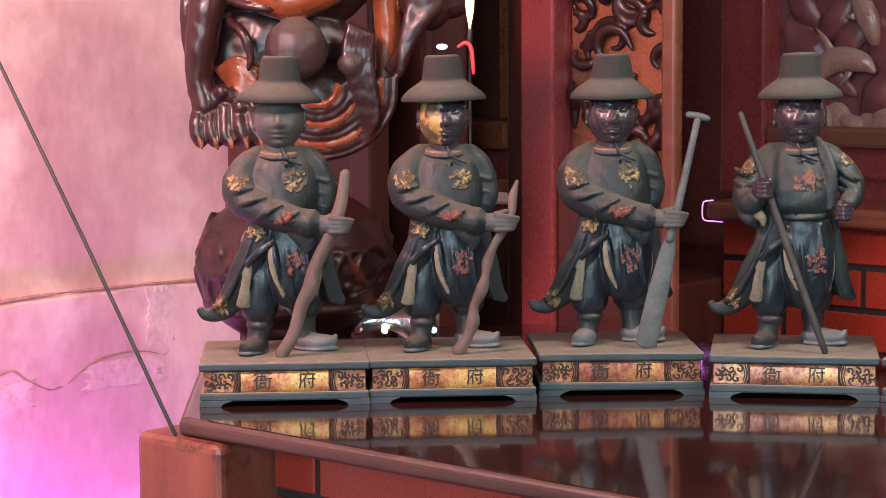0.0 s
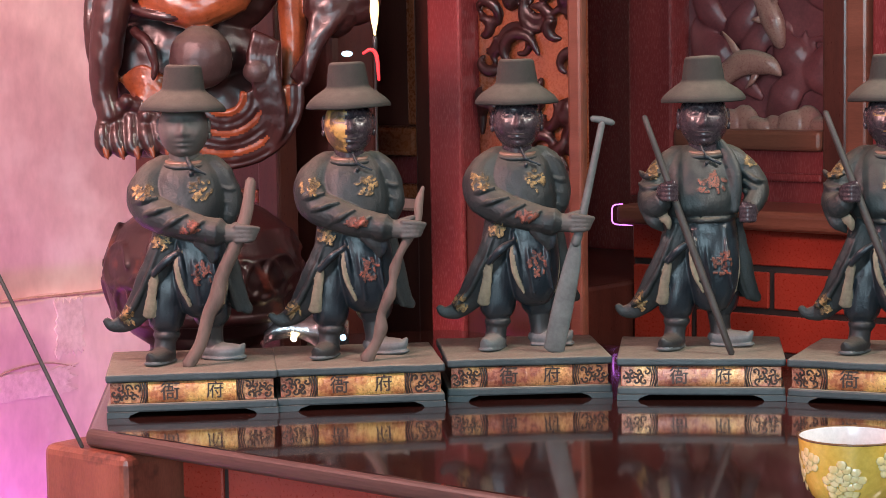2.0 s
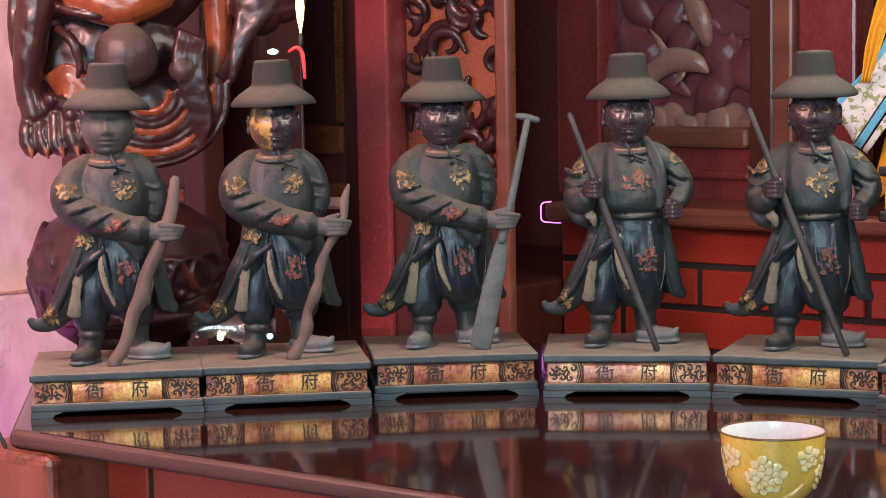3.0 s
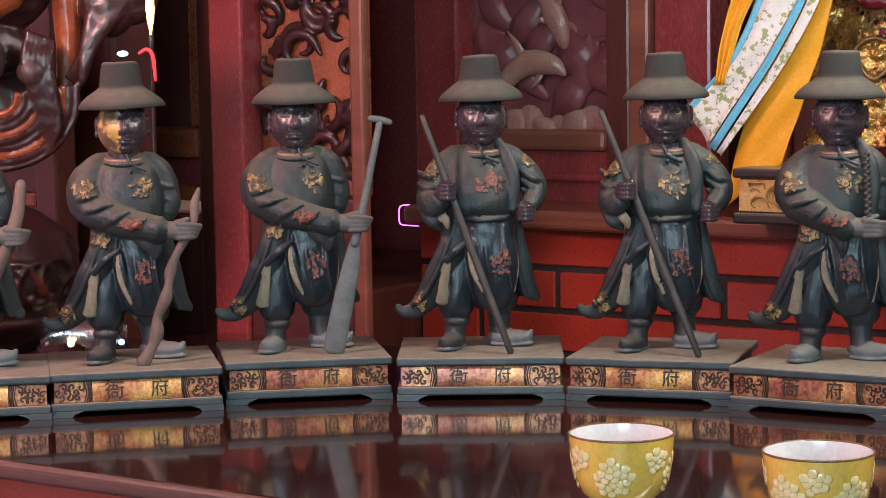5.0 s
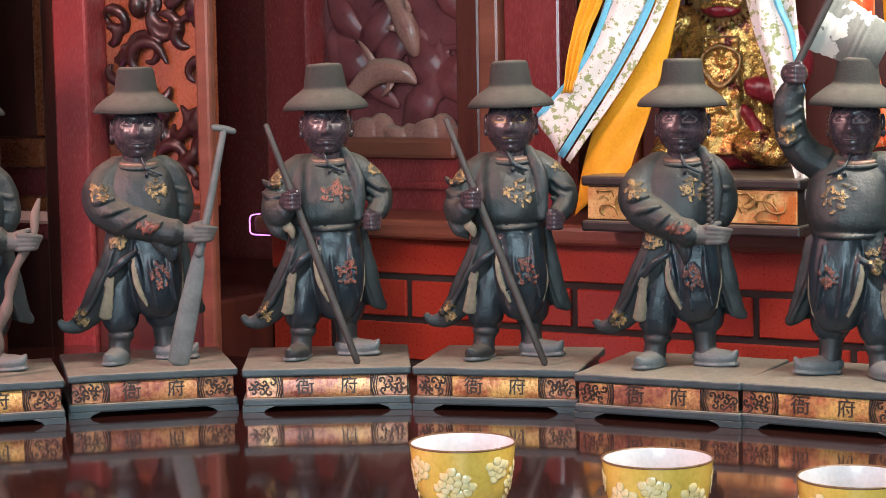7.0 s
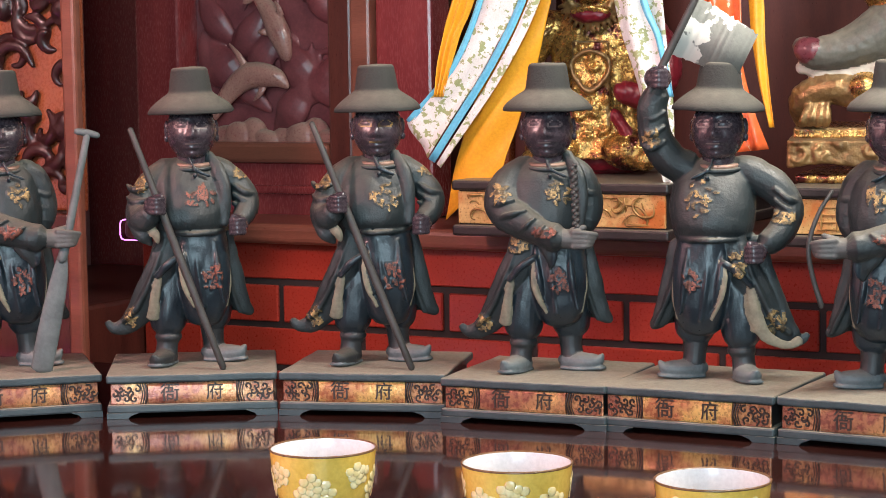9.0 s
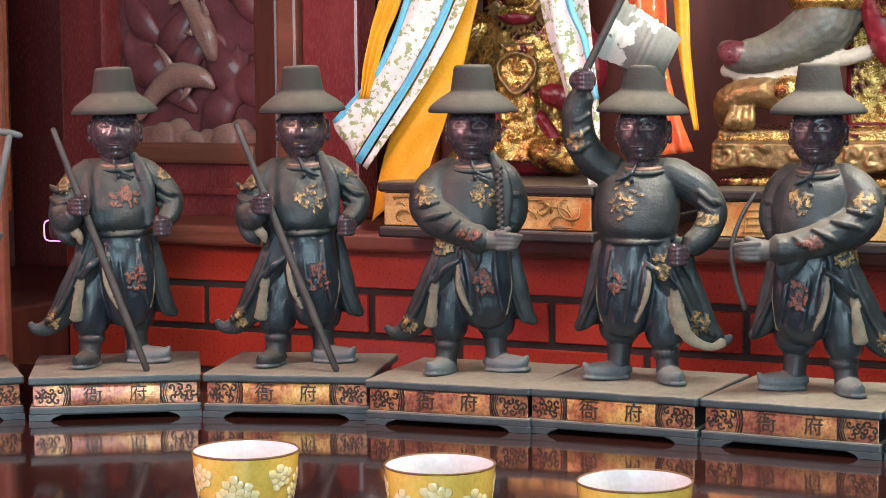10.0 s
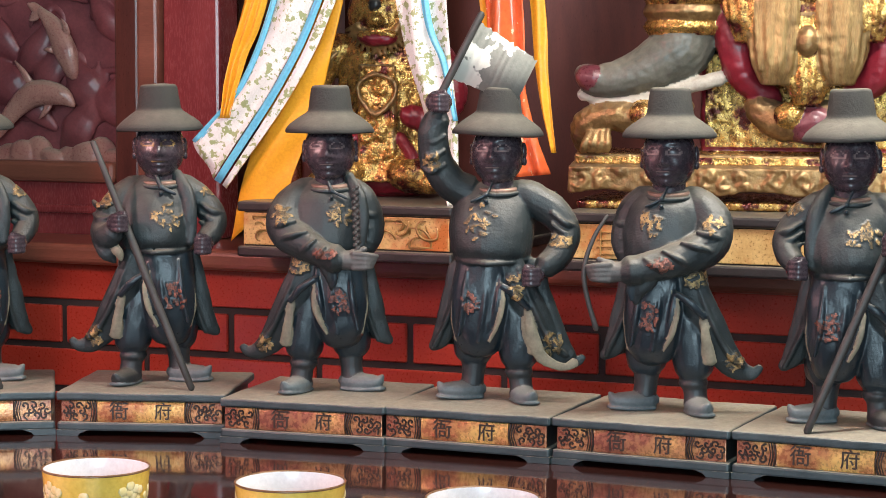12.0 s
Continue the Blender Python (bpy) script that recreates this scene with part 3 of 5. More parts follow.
MATS = [ROBE, TROUSER, SKIN, HAT, LINING, COLLAR, SHOE, BOOT, STITCH, RED_STITCH, STAFF, POLE, PADDLE, FLAG, PALE_SKIN, GREY_SKIN, EYE_RIM]
(ROB, TRO, SKI, HA, LIN, COL, SHO, BOO, STI, RST, STF, POL, PAD, FLA, PAL, GRE, EYE) = range(17)


def hat(bm, x, y, z, r=75, tall=41, lean=0):
    """A domed, drooping brim under a tapered felt crown."""
    m0 = len(bm.verts)
    lathe(bm, [(18, 10), (r - 26, 8), (r - 8, -3), (r - 2, -7), (r + 0.5, -5), (r - 1, 0), (r - 6, 7), (r - 15, 15), (r - 25, 22), (r - 33, 27), (38.5, 31), (37.5, 37), (35, 31 + tall * 0.5), (32.5, 31 + tall - 5), (31, 31 + tall - 1), (28, 31 + tall + 1), (6, 31 + tall + 2)], HA, 64, (x, y, z), 0.97)
    bm.verts.ensure_lookup_table()
    turn = Matrix.Rotation(radians(lean), 4, "Y")
    c = Vector((x, y, z))
    for v in bm.verts[m0:]:
        v.co += 1.6 * Vector((noise.noise(v.co * 0.03), noise.noise(v.co * 0.03 + Vector((9, z, 0))), noise.noise(v.co * 0.028 + Vector((x, 0, 7)))))
        v.co = c + turn @ (v.co - c)


def head(bm, x, y, z, skin=SKI, turn=0, eyes=None, gilt=False):
    """A smooth carved head that faces -y; turn: degrees to the viewer's right."""
    c, lid = Vector((x, y, z)), eyes if eyes is not None else GRE if skin == GRE else EYE
    m = Matrix.Rotation(radians(turn), 3, "Z")

    def bell(a, b, a0, b0, ra, rb):
        return math.exp(-((a - a0) / ra) ** 2 - ((b - b0) / rb) ** 2)

    na, nb = 112, 64
    grid, plan = [], []
    for j in range(nb + 1):
        ph = math.pi * (0.015 + 0.97 * j / nb)
        row, flat = [], []
        for i in range(na):
            t = 2 * math.pi * i / na
            t = t - 0.45 * math.sin(t)
            sx, sy, sz = math.sin(ph) * math.sin(t), math.sin(ph) * math.cos(t), math.cos(ph)
            jaw = max(0.0, -sz)
            a, b = 40 * sx * (1 - 0.09 * jaw ** 2), 48 * sz
            d = 41 * sy
            if sy < 0:
                k = min(1.0, -sy * 2.2)
                q = abs(a)
                f = 2.5 * bell(q, b, 17, 22, 13, 4) - 4.5 * bell(q, b, 15, 13, 11, 7) + 4.0 * bell(q, b, 16, 12, 8.5, 4.2)
                f += 9 * bell(a, b, 0, -4, 6, 8) + 4.5 * bell(a, b, 0, 8, 4, 9) + 3.5 * bell(q, b, 8, -7, 4, 4)
                f += 3.4 * bell(a, b, 0, -17.5, 11, 2.6) + 3.2 * bell(a, b, 0, -24.5, 9, 2.8) - 2.4 * bell(a, b, 0, -21, 13, 1.5)
                f += 3.0 * bell(q, b, 23, -10, 10, 11) + 4.5 * bell(a, b, 0, -37, 11, 7) - 1.8 * bell(a, b, 0, -30, 12, 3)
                d -= k * f
            row.append(bm.verts.new(c + m @ Vector((a, d, b)) * 1.10))
            flat.append((a, b, sy))
        grid.append(row)
        plan.append(flat)
    for j in range(nb):
        for i in range(na):
            n = (i + 1) % na
            f = bm.faces.new((grid[j][i], grid[j][n], grid[j + 1][n], grid[j + 1][i]))
            a, b, sy = plan[j][i]
            e = ((abs(a) - 16) / 10) ** 2 + ((b - 12 + 0.03 * (abs(a) - 16) ** 2) / 5.5) ** 2
            f.material_index = skin
            # paler ring round each eye and a line on the upper lip
            if sy < 0 and (0.6 < e < 1.15 or (abs(a) < 9 and -19.5 < b < -16)):
                f.material_index = lid
            elif gilt and sy < 0.3 and a < -6 + 5 * noise.noise((a * 0.1, b * 0.1, 3)):
                f.material_index = PAL
    for s in (-1, 1):
        ell(bm, tuple(c + m @ Vector((s * 43, 5, 4))), (5, 9, 15), skin, n=14)
        ell(bm, tuple(c + m @ Vector((s * 44, 3, -12))), (4.5, 6, 7), skin, n=12)
    tube(bm, [(x, y + 5, z - 30, 26), (x, y + 9, z - 66, 28)], skin, n=20)
    for dz, r in ((-56, 33), (-62, 37)):
        tube(bm, [(x + r * math.sin(q), y + 6 - r * 0.95 * math.cos(q), z + dz + 3 * math.cos(q) * -1.4, 4.2) for q in [2 * math.pi * k / 16 for k in range(17)]], COL if dz > -60 else ROB, n=10, steps=2)


def fist(bm, x, y, z, way=1, skin=SKI, r=17):
    ell(bm, (x, y, z), (r * 1.15, r, r), skin, n=14)
    for k in range(4):
        tube(bm, [(x - way * 9, y - r * 0.6, z + 11 - 7.5 * k, 5), (x + way * 4, y - r * 1.12, z + 11 - 7.5 * k, 5.2), (x + way * 16, y - r * 0.6, z + 10 - 7.5 * k, 4.6)], skin, n=8)
    tube(bm, [(x, y - 4, z + 13, 6), (x + way * 12, y - 12, z + 17, 5)], skin, n=8)


def legs(bm, boot=BOO, flip=False):
    first = len(bm.verts)
    loft(bm, [(210, -28, 0, 36, 38), (140, -36, -6, 37, 38), (95, -41, -9, 34, 34), (70, -43, -9, 31, 30), (57, -43, -8, 22, 22)], TRO, 26, 5, 0.05)
    loft(bm, [(210, 28, 8, 38, 38), (140, 32, 14, 38, 37), (95, 35, 18, 35, 33), (72, 35, 20, 31, 30), (60, 35, 20, 22, 22)], TRO, 26, 5, 0.05)
    tube(bm, [(-43, -8, 64, 22), (-46, -10, 36, 19), (-48, -12, 18, 20)], BOO, n=16)
    tube(bm, [(-43, -9, 52, 24), (-43, -9, 47, 24)], BOO, n=16)
    tube(bm, [(-46, -4, 15, 20), (-56, -34, 13, 21), (-66, -58, 15, 14), (-70, -66, 22, 7)], boot, n=16, flat=0.75, up=(0, 0, 1))
    tube(bm, [(34, 20, 66, 22), (36, 18, 38, 19), (38, 16, 20, 20)], BOO, n=16)
    tube(bm, [(28, 18, 16, 19), (56, 6, 15, 21), (82, -4, 18, 15), (90, -6, 26, 7)], SHO, n=16, flat=0.75, up=(0, 0, 1))
    for pts in ([(-44, 2, 4, 20), (-58, -36, 4, 21), (-70, -64, 6, 14)], [(24, 20, 4, 19), (58, 6, 4, 22), (92, -6, 6, 14)]):
        tube(bm, pts, SHO, n=16, flat=0.26, up=(0, 0, 1))
    if flip:
        bm.verts.ensure_lookup_table()
        for v in bm.verts[first:]:
            v.co.x = -v.co.x


def robe(bm, side=1, apron_low=78, belly=0, vest=False):
    """The jacket, its hem over the belly, and the split skirt; side 1: the long tail swings to the viewer's left."""
    s = side
    loft(bm, [(364, 0, 6, 26, 24), (358, -1, 5, 40, 32), (346, -3, 4, 54, 40), (326, -4, 0, 64, 48), (292, -4, -4, 70, 53 + belly * 0.6), (262, -3, -7, 68, 54 + belly), (244, -2, -6, 64, 52 + belly * 0.8), (234, -2, -3, 57, 46)], ROB, 36)
    loft(bm, [(242, -2, -2, 56, 46), (200, -2, 0, 60, 48), (150, -2, 4, 58, 46)], TRO, 30)
    # the skirt's back, open in front
    shell(bm, [(240, -2, 0, 61, 52, -42, 222), (180, -3, 4, 70, 57, -32, 212), (130, -2, 6, 82, 61, -22, 202), (86, -2, 8, 97, 66, -12, 192)], 7, ROB, folds=6, amp=0.07)
    # rounded apron with soft hanging folds
    loft(bm, [(240, 10 * s, -20, 48, 32), (190, 17 * s, -27, 50, 34), (140, 20 * s, -28, 48, 33), (108, 21 * s, -25, 42, 30), (apron_low + 8, 22 * s, -20, 28, 22), (apron_low, 22 * s, -16, 12, 10)], TRO, 36, 5, 0.03)
    for dx, top, low in ((-16, 214, 128), (6, 222, 104), (40, 220, 112)):
        tube(bm, [(dx * s, -50, top, 3), ((dx + 5) * s, -60, (top + low) / 2, 5), ((dx + 14) * s, -54, low, 3)], TRO, n=8)
    # the flap thrown to the side, its swinging tail and pale lining
    tube(bm, [(-26 * s, -38, 238, 24), (-46 * s, -38, 190, 27), (-68 * s, -30, 140, 28), (-90 * s, -18, 98, 25), (-116 * s, -10, 72, 17), (-138 * s, -8, 68, 11), (-150 * s, -8, 78, 6)], ROB, n=16, flat=0.42)
    tube(bm, [(-44 * s, -46, 226, 4), (-70 * s, -44, 160, 5), (-98 * s, -30, 104, 6), (-122 * s, -20, 80, 4)], ROB, n=8)
    tube(bm, [(-8 * s, -52, 206, 3), (-20 * s, -60, 178, 4.5), (-14 * s, -62, 140, 5), (2 * s, -56, 104, 3)], LIN, n=8, flat=0.55)
    tube(bm, [(-58 * s, -44, 168, 5), (-64 * s, -46, 128, 9), (-72 * s, -38, 86, 11)], LIN, n=10, flat=0.4)
    tube(bm, [(-18 * s, -58, 198, 5), (-42 * s, -58, 182, 7), (-60 * s, -50, 160, 5)], TRO, n=8, flat=0.7)
    tube(bm, [(60 * s, -8, 226, 15), (72 * s, -4, 160, 18), (86 * s, 2, 106, 17), (104 * s, 4, 86, 8)], ROB, n=14, flat=0.5)
    tube(bm, [(58 * s, -34, 200, 3), (64 * s, -36, 150, 5), (58 * s, -34, 104, 4)], LIN, n=8, flat=0.5)
    # hem of the jacket and its slanting closure
    tube(bm, [(-62 * s, -16, 240, 5), (-36 * s, -46, 236, 5), (4 * s, -60 - belly * 0.8, 234, 5), (44 * s, -44, 236, 5), (62 * s, -14, 240, 5)], ROB, n=8)
    tube(bm, [(0, -32, 366, 3), (10 * s, -44, 346, 3.2), (34 * s, -46, 334, 3)], TRO, n=8)
    for dz in (0, 11):
        ell(bm, (9 * s, -46 - dz * 0.3, 346 - dz), (4.5, 3.5, 4.5), TRO, n=10)
    if vest:
        tube(bm, [(34 * s, -14, 370, 9), (52 * s, -30, 338, 13), (60 * s, -40, 296, 12), (58 * s, -42, 250, 9)], ROB, n=12, flat=0.6)


def sleeve_across(bm, s, skin, end=(88, -84, 232), short=0):
    first = len(bm.verts)
    sleeve_forms(bm, s, skin, end)
    if short:
        bm.verts.ensure_lookup_table()
        for v in bm.verts[first:]:
            if v.co.x * s > -30:
                v.co.x -= short * s * min(1, (v.co.x * s + 30) / 80)


def sleeve_forms(bm, s, skin, end):
    """The arm that reaches across the chest to the tool."""
    tube(bm, [(-36 * s, 2, 350, 20), (-56 * s, -6, 330, 28), (-72 * s, -18, 304, 32), (-66 * s, -40, 274, 31), (-30 * s, -62, 256, 28), (18 * s, -76, 242, 25), (48 * s, -82, 236, 23)], ROB, n=20)
    for x0, z0, y0, x1, z1, y1 in ((-98, 280, -38, -50, 296, -64), (-84, 262, -56, -26, 280, -80), (-50, 238, -70, 2, 268, -90), (-8, 228, -78, 30, 256, -98)):
        tube(bm, [(x0 * s, y0, z0, 4), ((x0 + x1) / 2 * s, min(y0, y1) - 4, (z0 + z1) / 2 + 2, 5.5), (x1 * s, y1, z1, 3)], ROB, n=8)
    # cuff with its hanging corner
    tube(bm, [(40 * s, -80, 236, 25), (56 * s, -84, 234, 25)], ROB, n=18)
    tube(bm, [(24 * s, -82, 226, 18), (40 * s, -84, 206, 15), (44 * s, -82, 184, 5)], ROB, n=12, flat=0.5)
    tube(bm, [(44 * s, -84, 226, 8), (52 * s, -88, 206, 7), (50 * s, -86, 188, 3)], TRO, n=10, flat=0.6)
    x, y, z = end
    tube(bm, [(54 * s, -85, 234, 16), (x * s, y, z, 17)], skin, n=14)
    for k in range(4):
        tube(bm, [(x * s - 4 * s, y - 12, z + 13 - 8 * k, 5.5), (x * s + 18 * s, y - 14, z + 11 - 7 * k, 5.2), (x * s + (36 - 3 * k) * s, y - 5, z + 8 - 6 * k, 4.2)], skin, n=8)
    tube(bm, [(x * s - 6 * s, y - 4, z + 14, 6), (x * s + 16 * s, y - 2, z + 20, 5)], skin, n=8)


def sleeve_back(bm, s, skin):
    tube(bm, [(36 * s, 4, 350, 20), (54 * s, 6, 330, 25), (66 * s, 8, 302, 25), (70 * s, 4, 272, 23), (62 * s, -2, 246, 18)], ROB, n=16)
    for z in (312, 288, 266):
        tube(bm, [(54 * s, -18, z, 3), (76 * s, -13, z - 9, 5), (88 * s, 6, z - 2, 3)], ROB, n=8)
    ell(bm, (60 * s, -2, 236), (14, 14, 13), skin, n=12)


def rower(s=1, tool="branch", skin=SKI, hx=-4, hturn=0, gold=STI, eyes=None, shoe=BOO, seed=1, lean=0):
    """Arm across the body, both fists towards the tool at one side."""
    bm, crisp = bmesh.new(), bmesh.new()
    legs(bm, shoe, s < 0)
    robe(bm, s, vest=tool == "rope")
    sleeve_back(bm, s, SKI if skin == PAL else skin)
    sleeve_across(bm, s, GRE, short=34 if tool == "rope" else 0)
    head(crisp, hx, -10, 411, SKI if skin == PAL else skin, hturn, eyes, skin == PAL)
    hat(crisp, hx, -8, 449, lean=lean)
    marks = [(24 * s, 306, 19, 18, gold), (-76 * s, 306, 16, 14, STI), (4 * s, 246, 19, 9, RST), (-46 * s, 218, 16, 13, STI), (26 * s, 160, 16, 22, RST), (-108 * s, 86, 12, 16, STI)]
    if tool == "branch":
        tube(crisp, [(112, -80, 322, 9), (104, -82, 270, 11), (88, -86, 224, 12), (58, -78, 158, 12), (48, -80, 120, 14), (34, -78, 92, 12), (18, -72, 40, 11), (-4, -70, 4, 12)], STF, n=16, steps=8)
    elif tool == "vine":
        tube(crisp, [(122, -78, 304, 3), (114, -80, 276, 8), (112, -82, 250, 7), (98, -84, 222, 9), (80, -86, 190, 7), (70, -80, 162, 10), (66, -84, 140, 7), (60, -84, 116, 11), (46, -78, 84, 8), (44, -80, 58, 12), (36, -80, 34, 9), (18, -76, 4, 13)], STF, n=14, steps=6)
    elif tool == "paddle":
        tube(crisp, [(142, -80, 410, 6), (104, -86, 240, 7.5), (92, -86, 196, 9)], PAD, n=14)
        tube(crisp, [(124, -80, 416, 5.5), (142, -80, 413, 6.5), (160, -80, 408, 5.5)], PAD, n=12)
        tube(crisp, [(94, -86, 206, 8), (86, -85, 160, 15), (68, -83, 80, 19), (52, -80, 6, 19)], PAD, n=18, flat=0.3)
    elif tool == "whip":
        tube(crisp, [(-92, -70, 320, 3), (-112, -84, 285, 3.5), (-126, -90, 236, 4), (-120, -88, 190, 4), (-106, -86, 142, 4.5)], POL, n=8)
    elif tool == "rope":
        for k in range(22):
            q = k / 21
            ell(crisp, (48 + 8 * q + 2 * (-1) ** k, -44 - 46 * q, 352 - 104 * q), (5, 5, 4.5), POL, n=10)
    return carve("figurine", bm, MATS, 2.0, 2, U, (2.0, 0.022, 0.7), marks, seed, crisp)


def poler(s=1, skin=SKI, gold=STI, low=68, pole=((-100, -66, 418), (48, -104, 0)), eyes=None, hx=6, seed=2):
    """One fist grips a pole before the chest, the other rests at the hip."""
    bm, crisp = bmesh.new(), bmesh.new()
    legs(bm, BOO, s < 0)
    robe(bm, 1 if s > 0 else -1, apron_low=low, belly=12, vest=True)
    tube(bm, [(-36 * s, 2, 348, 20), (-58 * s, -4, 328, 25), (-78 * s, -16, 300, 26), (-88 * s, -34, 270, 25), (-82 * s, -60, 262, 24), (-68 * s, -76, 274, 20)], ROB, n=18)
    tube(bm, [(-92 * s, -50, 262, 20), (-82 * s, -64, 236, 16), (-70 * s, -62, 218, 5)], ROB, n=12, flat=0.6)
    tube(bm, [(-72 * s, -70, 248, 8), (-62 * s, -74, 236, 9), (-58 * s, -70, 222, 4)], LIN, n=10, flat=0.5)
    for z in (320, 298, 278):
        tube(bm, [(-108 * s, -22, z, 4), (-96 * s, -46, z - 8, 6), (-72 * s, -56, z - 2, 4)], ROB, n=8)
    fist(bm, -62 * s, -88, 288, s, skin)
    tube(bm, [(36 * s, 2, 350, 20), (60 * s, 2, 334, 25), (86 * s, 0, 310, 24), (100 * s, -8, 286, 22), (96 * s, -24, 266, 20), (86 * s, -38, 254, 17)], ROB, n=18)
    for q in (0, 16, 32):
        tube(bm, [(76 * s, -22, 316 - q, 4), (98 * s, -28, 302 - q, 6), (116 * s, -10, 298 - q, 4)], ROB, n=8)
    fist(bm, 84 * s, -48, 246, -s, skin, 14)
    head(crisp, hx, -10, 411, skin, 0, eyes)
    hat(crisp, hx, -8, 449, tall=41, lean=-1.5)
    marks = [(18, 296, 25, 25, gold), (-88 * s, 322, 12, 14, STI), (34 * s, 158, 18, 25, RST), (92 * s, 338, 14, 10, STI), (-108 * s, 86, 12, 16, STI)]
    (a, b, c), (d, e, f) = pole
    tube(crisp, [(a, b, c, 5), ((a + d) / 2, (b + e) / 2, (c + f) / 2, 7), (d, e, f + 4, 6)], POL, n=14)
    return carve("figurine", bm, MATS, 2.0, 2, U, (2.0, 0.022, 0.7), marks, seed, crisp)


def flag_bearer():
    bm, crisp = bmesh.new(), bmesh.new()
    legs(bm, SHO, True)
    robe(bm, -1, apron_low=74, belly=10)
    tube(bm, [(-44, 2, 346, 30), (-72, -4, 362, 29), (-96, -14, 400, 27), (-100, -20, 446, 25), (-92, -24, 472, 21)], ROB, n=18)
    for z in (384, 408, 432, 456):
        tube(bm, [(-118, -26, z + 6, 4), (-100, -40, z - 2, 6), (-78, -34, z + 10, 4)], ROB, n=8)
    fist(bm, -90, -30, 496, 1, SKI, 20)
    tube(bm, [(36, 2, 350, 22), (68, 2, 336, 27), (102, 0, 312, 26), (120, -6, 284, 24), (110, -24, 250, 24), (86, -42, 228, 20)], ROB, n=18)
    for q in (0, 18, 36):
        tube(bm, [(98, -26, 316 - q, 4), (122, -30, 298 - q, 6), (138, -8, 294 - q, 3)], ROB, n=8)
    fist(bm, 70, -56, 214, -1, SKI, 15)
    head(crisp, 6, -10, 411, SKI, -6)
    hat(crisp, 6, -8, 449, tall=39, lean=2)
    marks = [(-18, 300, 27, 28, STI), (112, 270, 17, 10, STI), (42, 196, 14, 22, STI), (-34, 170, 13, 16, RST), (-98, 400, 14, 12, STI), (100, 100, 14, 20, STI)]
    tube(bm, [(54, -36, 170, 10), (64, -42, 120, 13), (84, -38, 78, 11), (118, -30, 62, 8), (138, -24, 70, 9)], LIN, n=10, flat=0.4)
    tube(bm, [(66, -20, 232, 16), (82, -18, 160, 22), (104, -12, 100, 24), (128, -10, 74, 14)], ROB, n=14, flat=0.5)
    # the pole and its stiff little flag
    tube(crisp, [(-112, -34, 452, 6), (-90, -36, 500, 6.5), (-20, -30, 640, 6)], POL, n=12)
    d, w = Vector((62, 6, 126)).normalized(), Vector((112, 10, -44)).normalized()
    p = Vector((-72, -34, 536))
    rows = []
    for k in range(25):
        bow = 7 * math.sin(k * 0.27)
        rag = 3 * noise.noise((k * 0.9, 2, 0))
        a, c = p + w * (k * 4.85) + Vector((0, bow, rag)), p + w * (k * 4.85) + d * (104 - k + 2 * rag) + Vector((0, bow * 0.6, 0))
        rows.append([a, c, c + Vector((0, 4, 0)), a + Vector((0, 4, 0))])
    rings(crisp, rows, FLA)
    return carve("figurine", bm, MATS, 2.0, 2, U, (2.0, 0.022, 0.7), marks, 3, crisp)


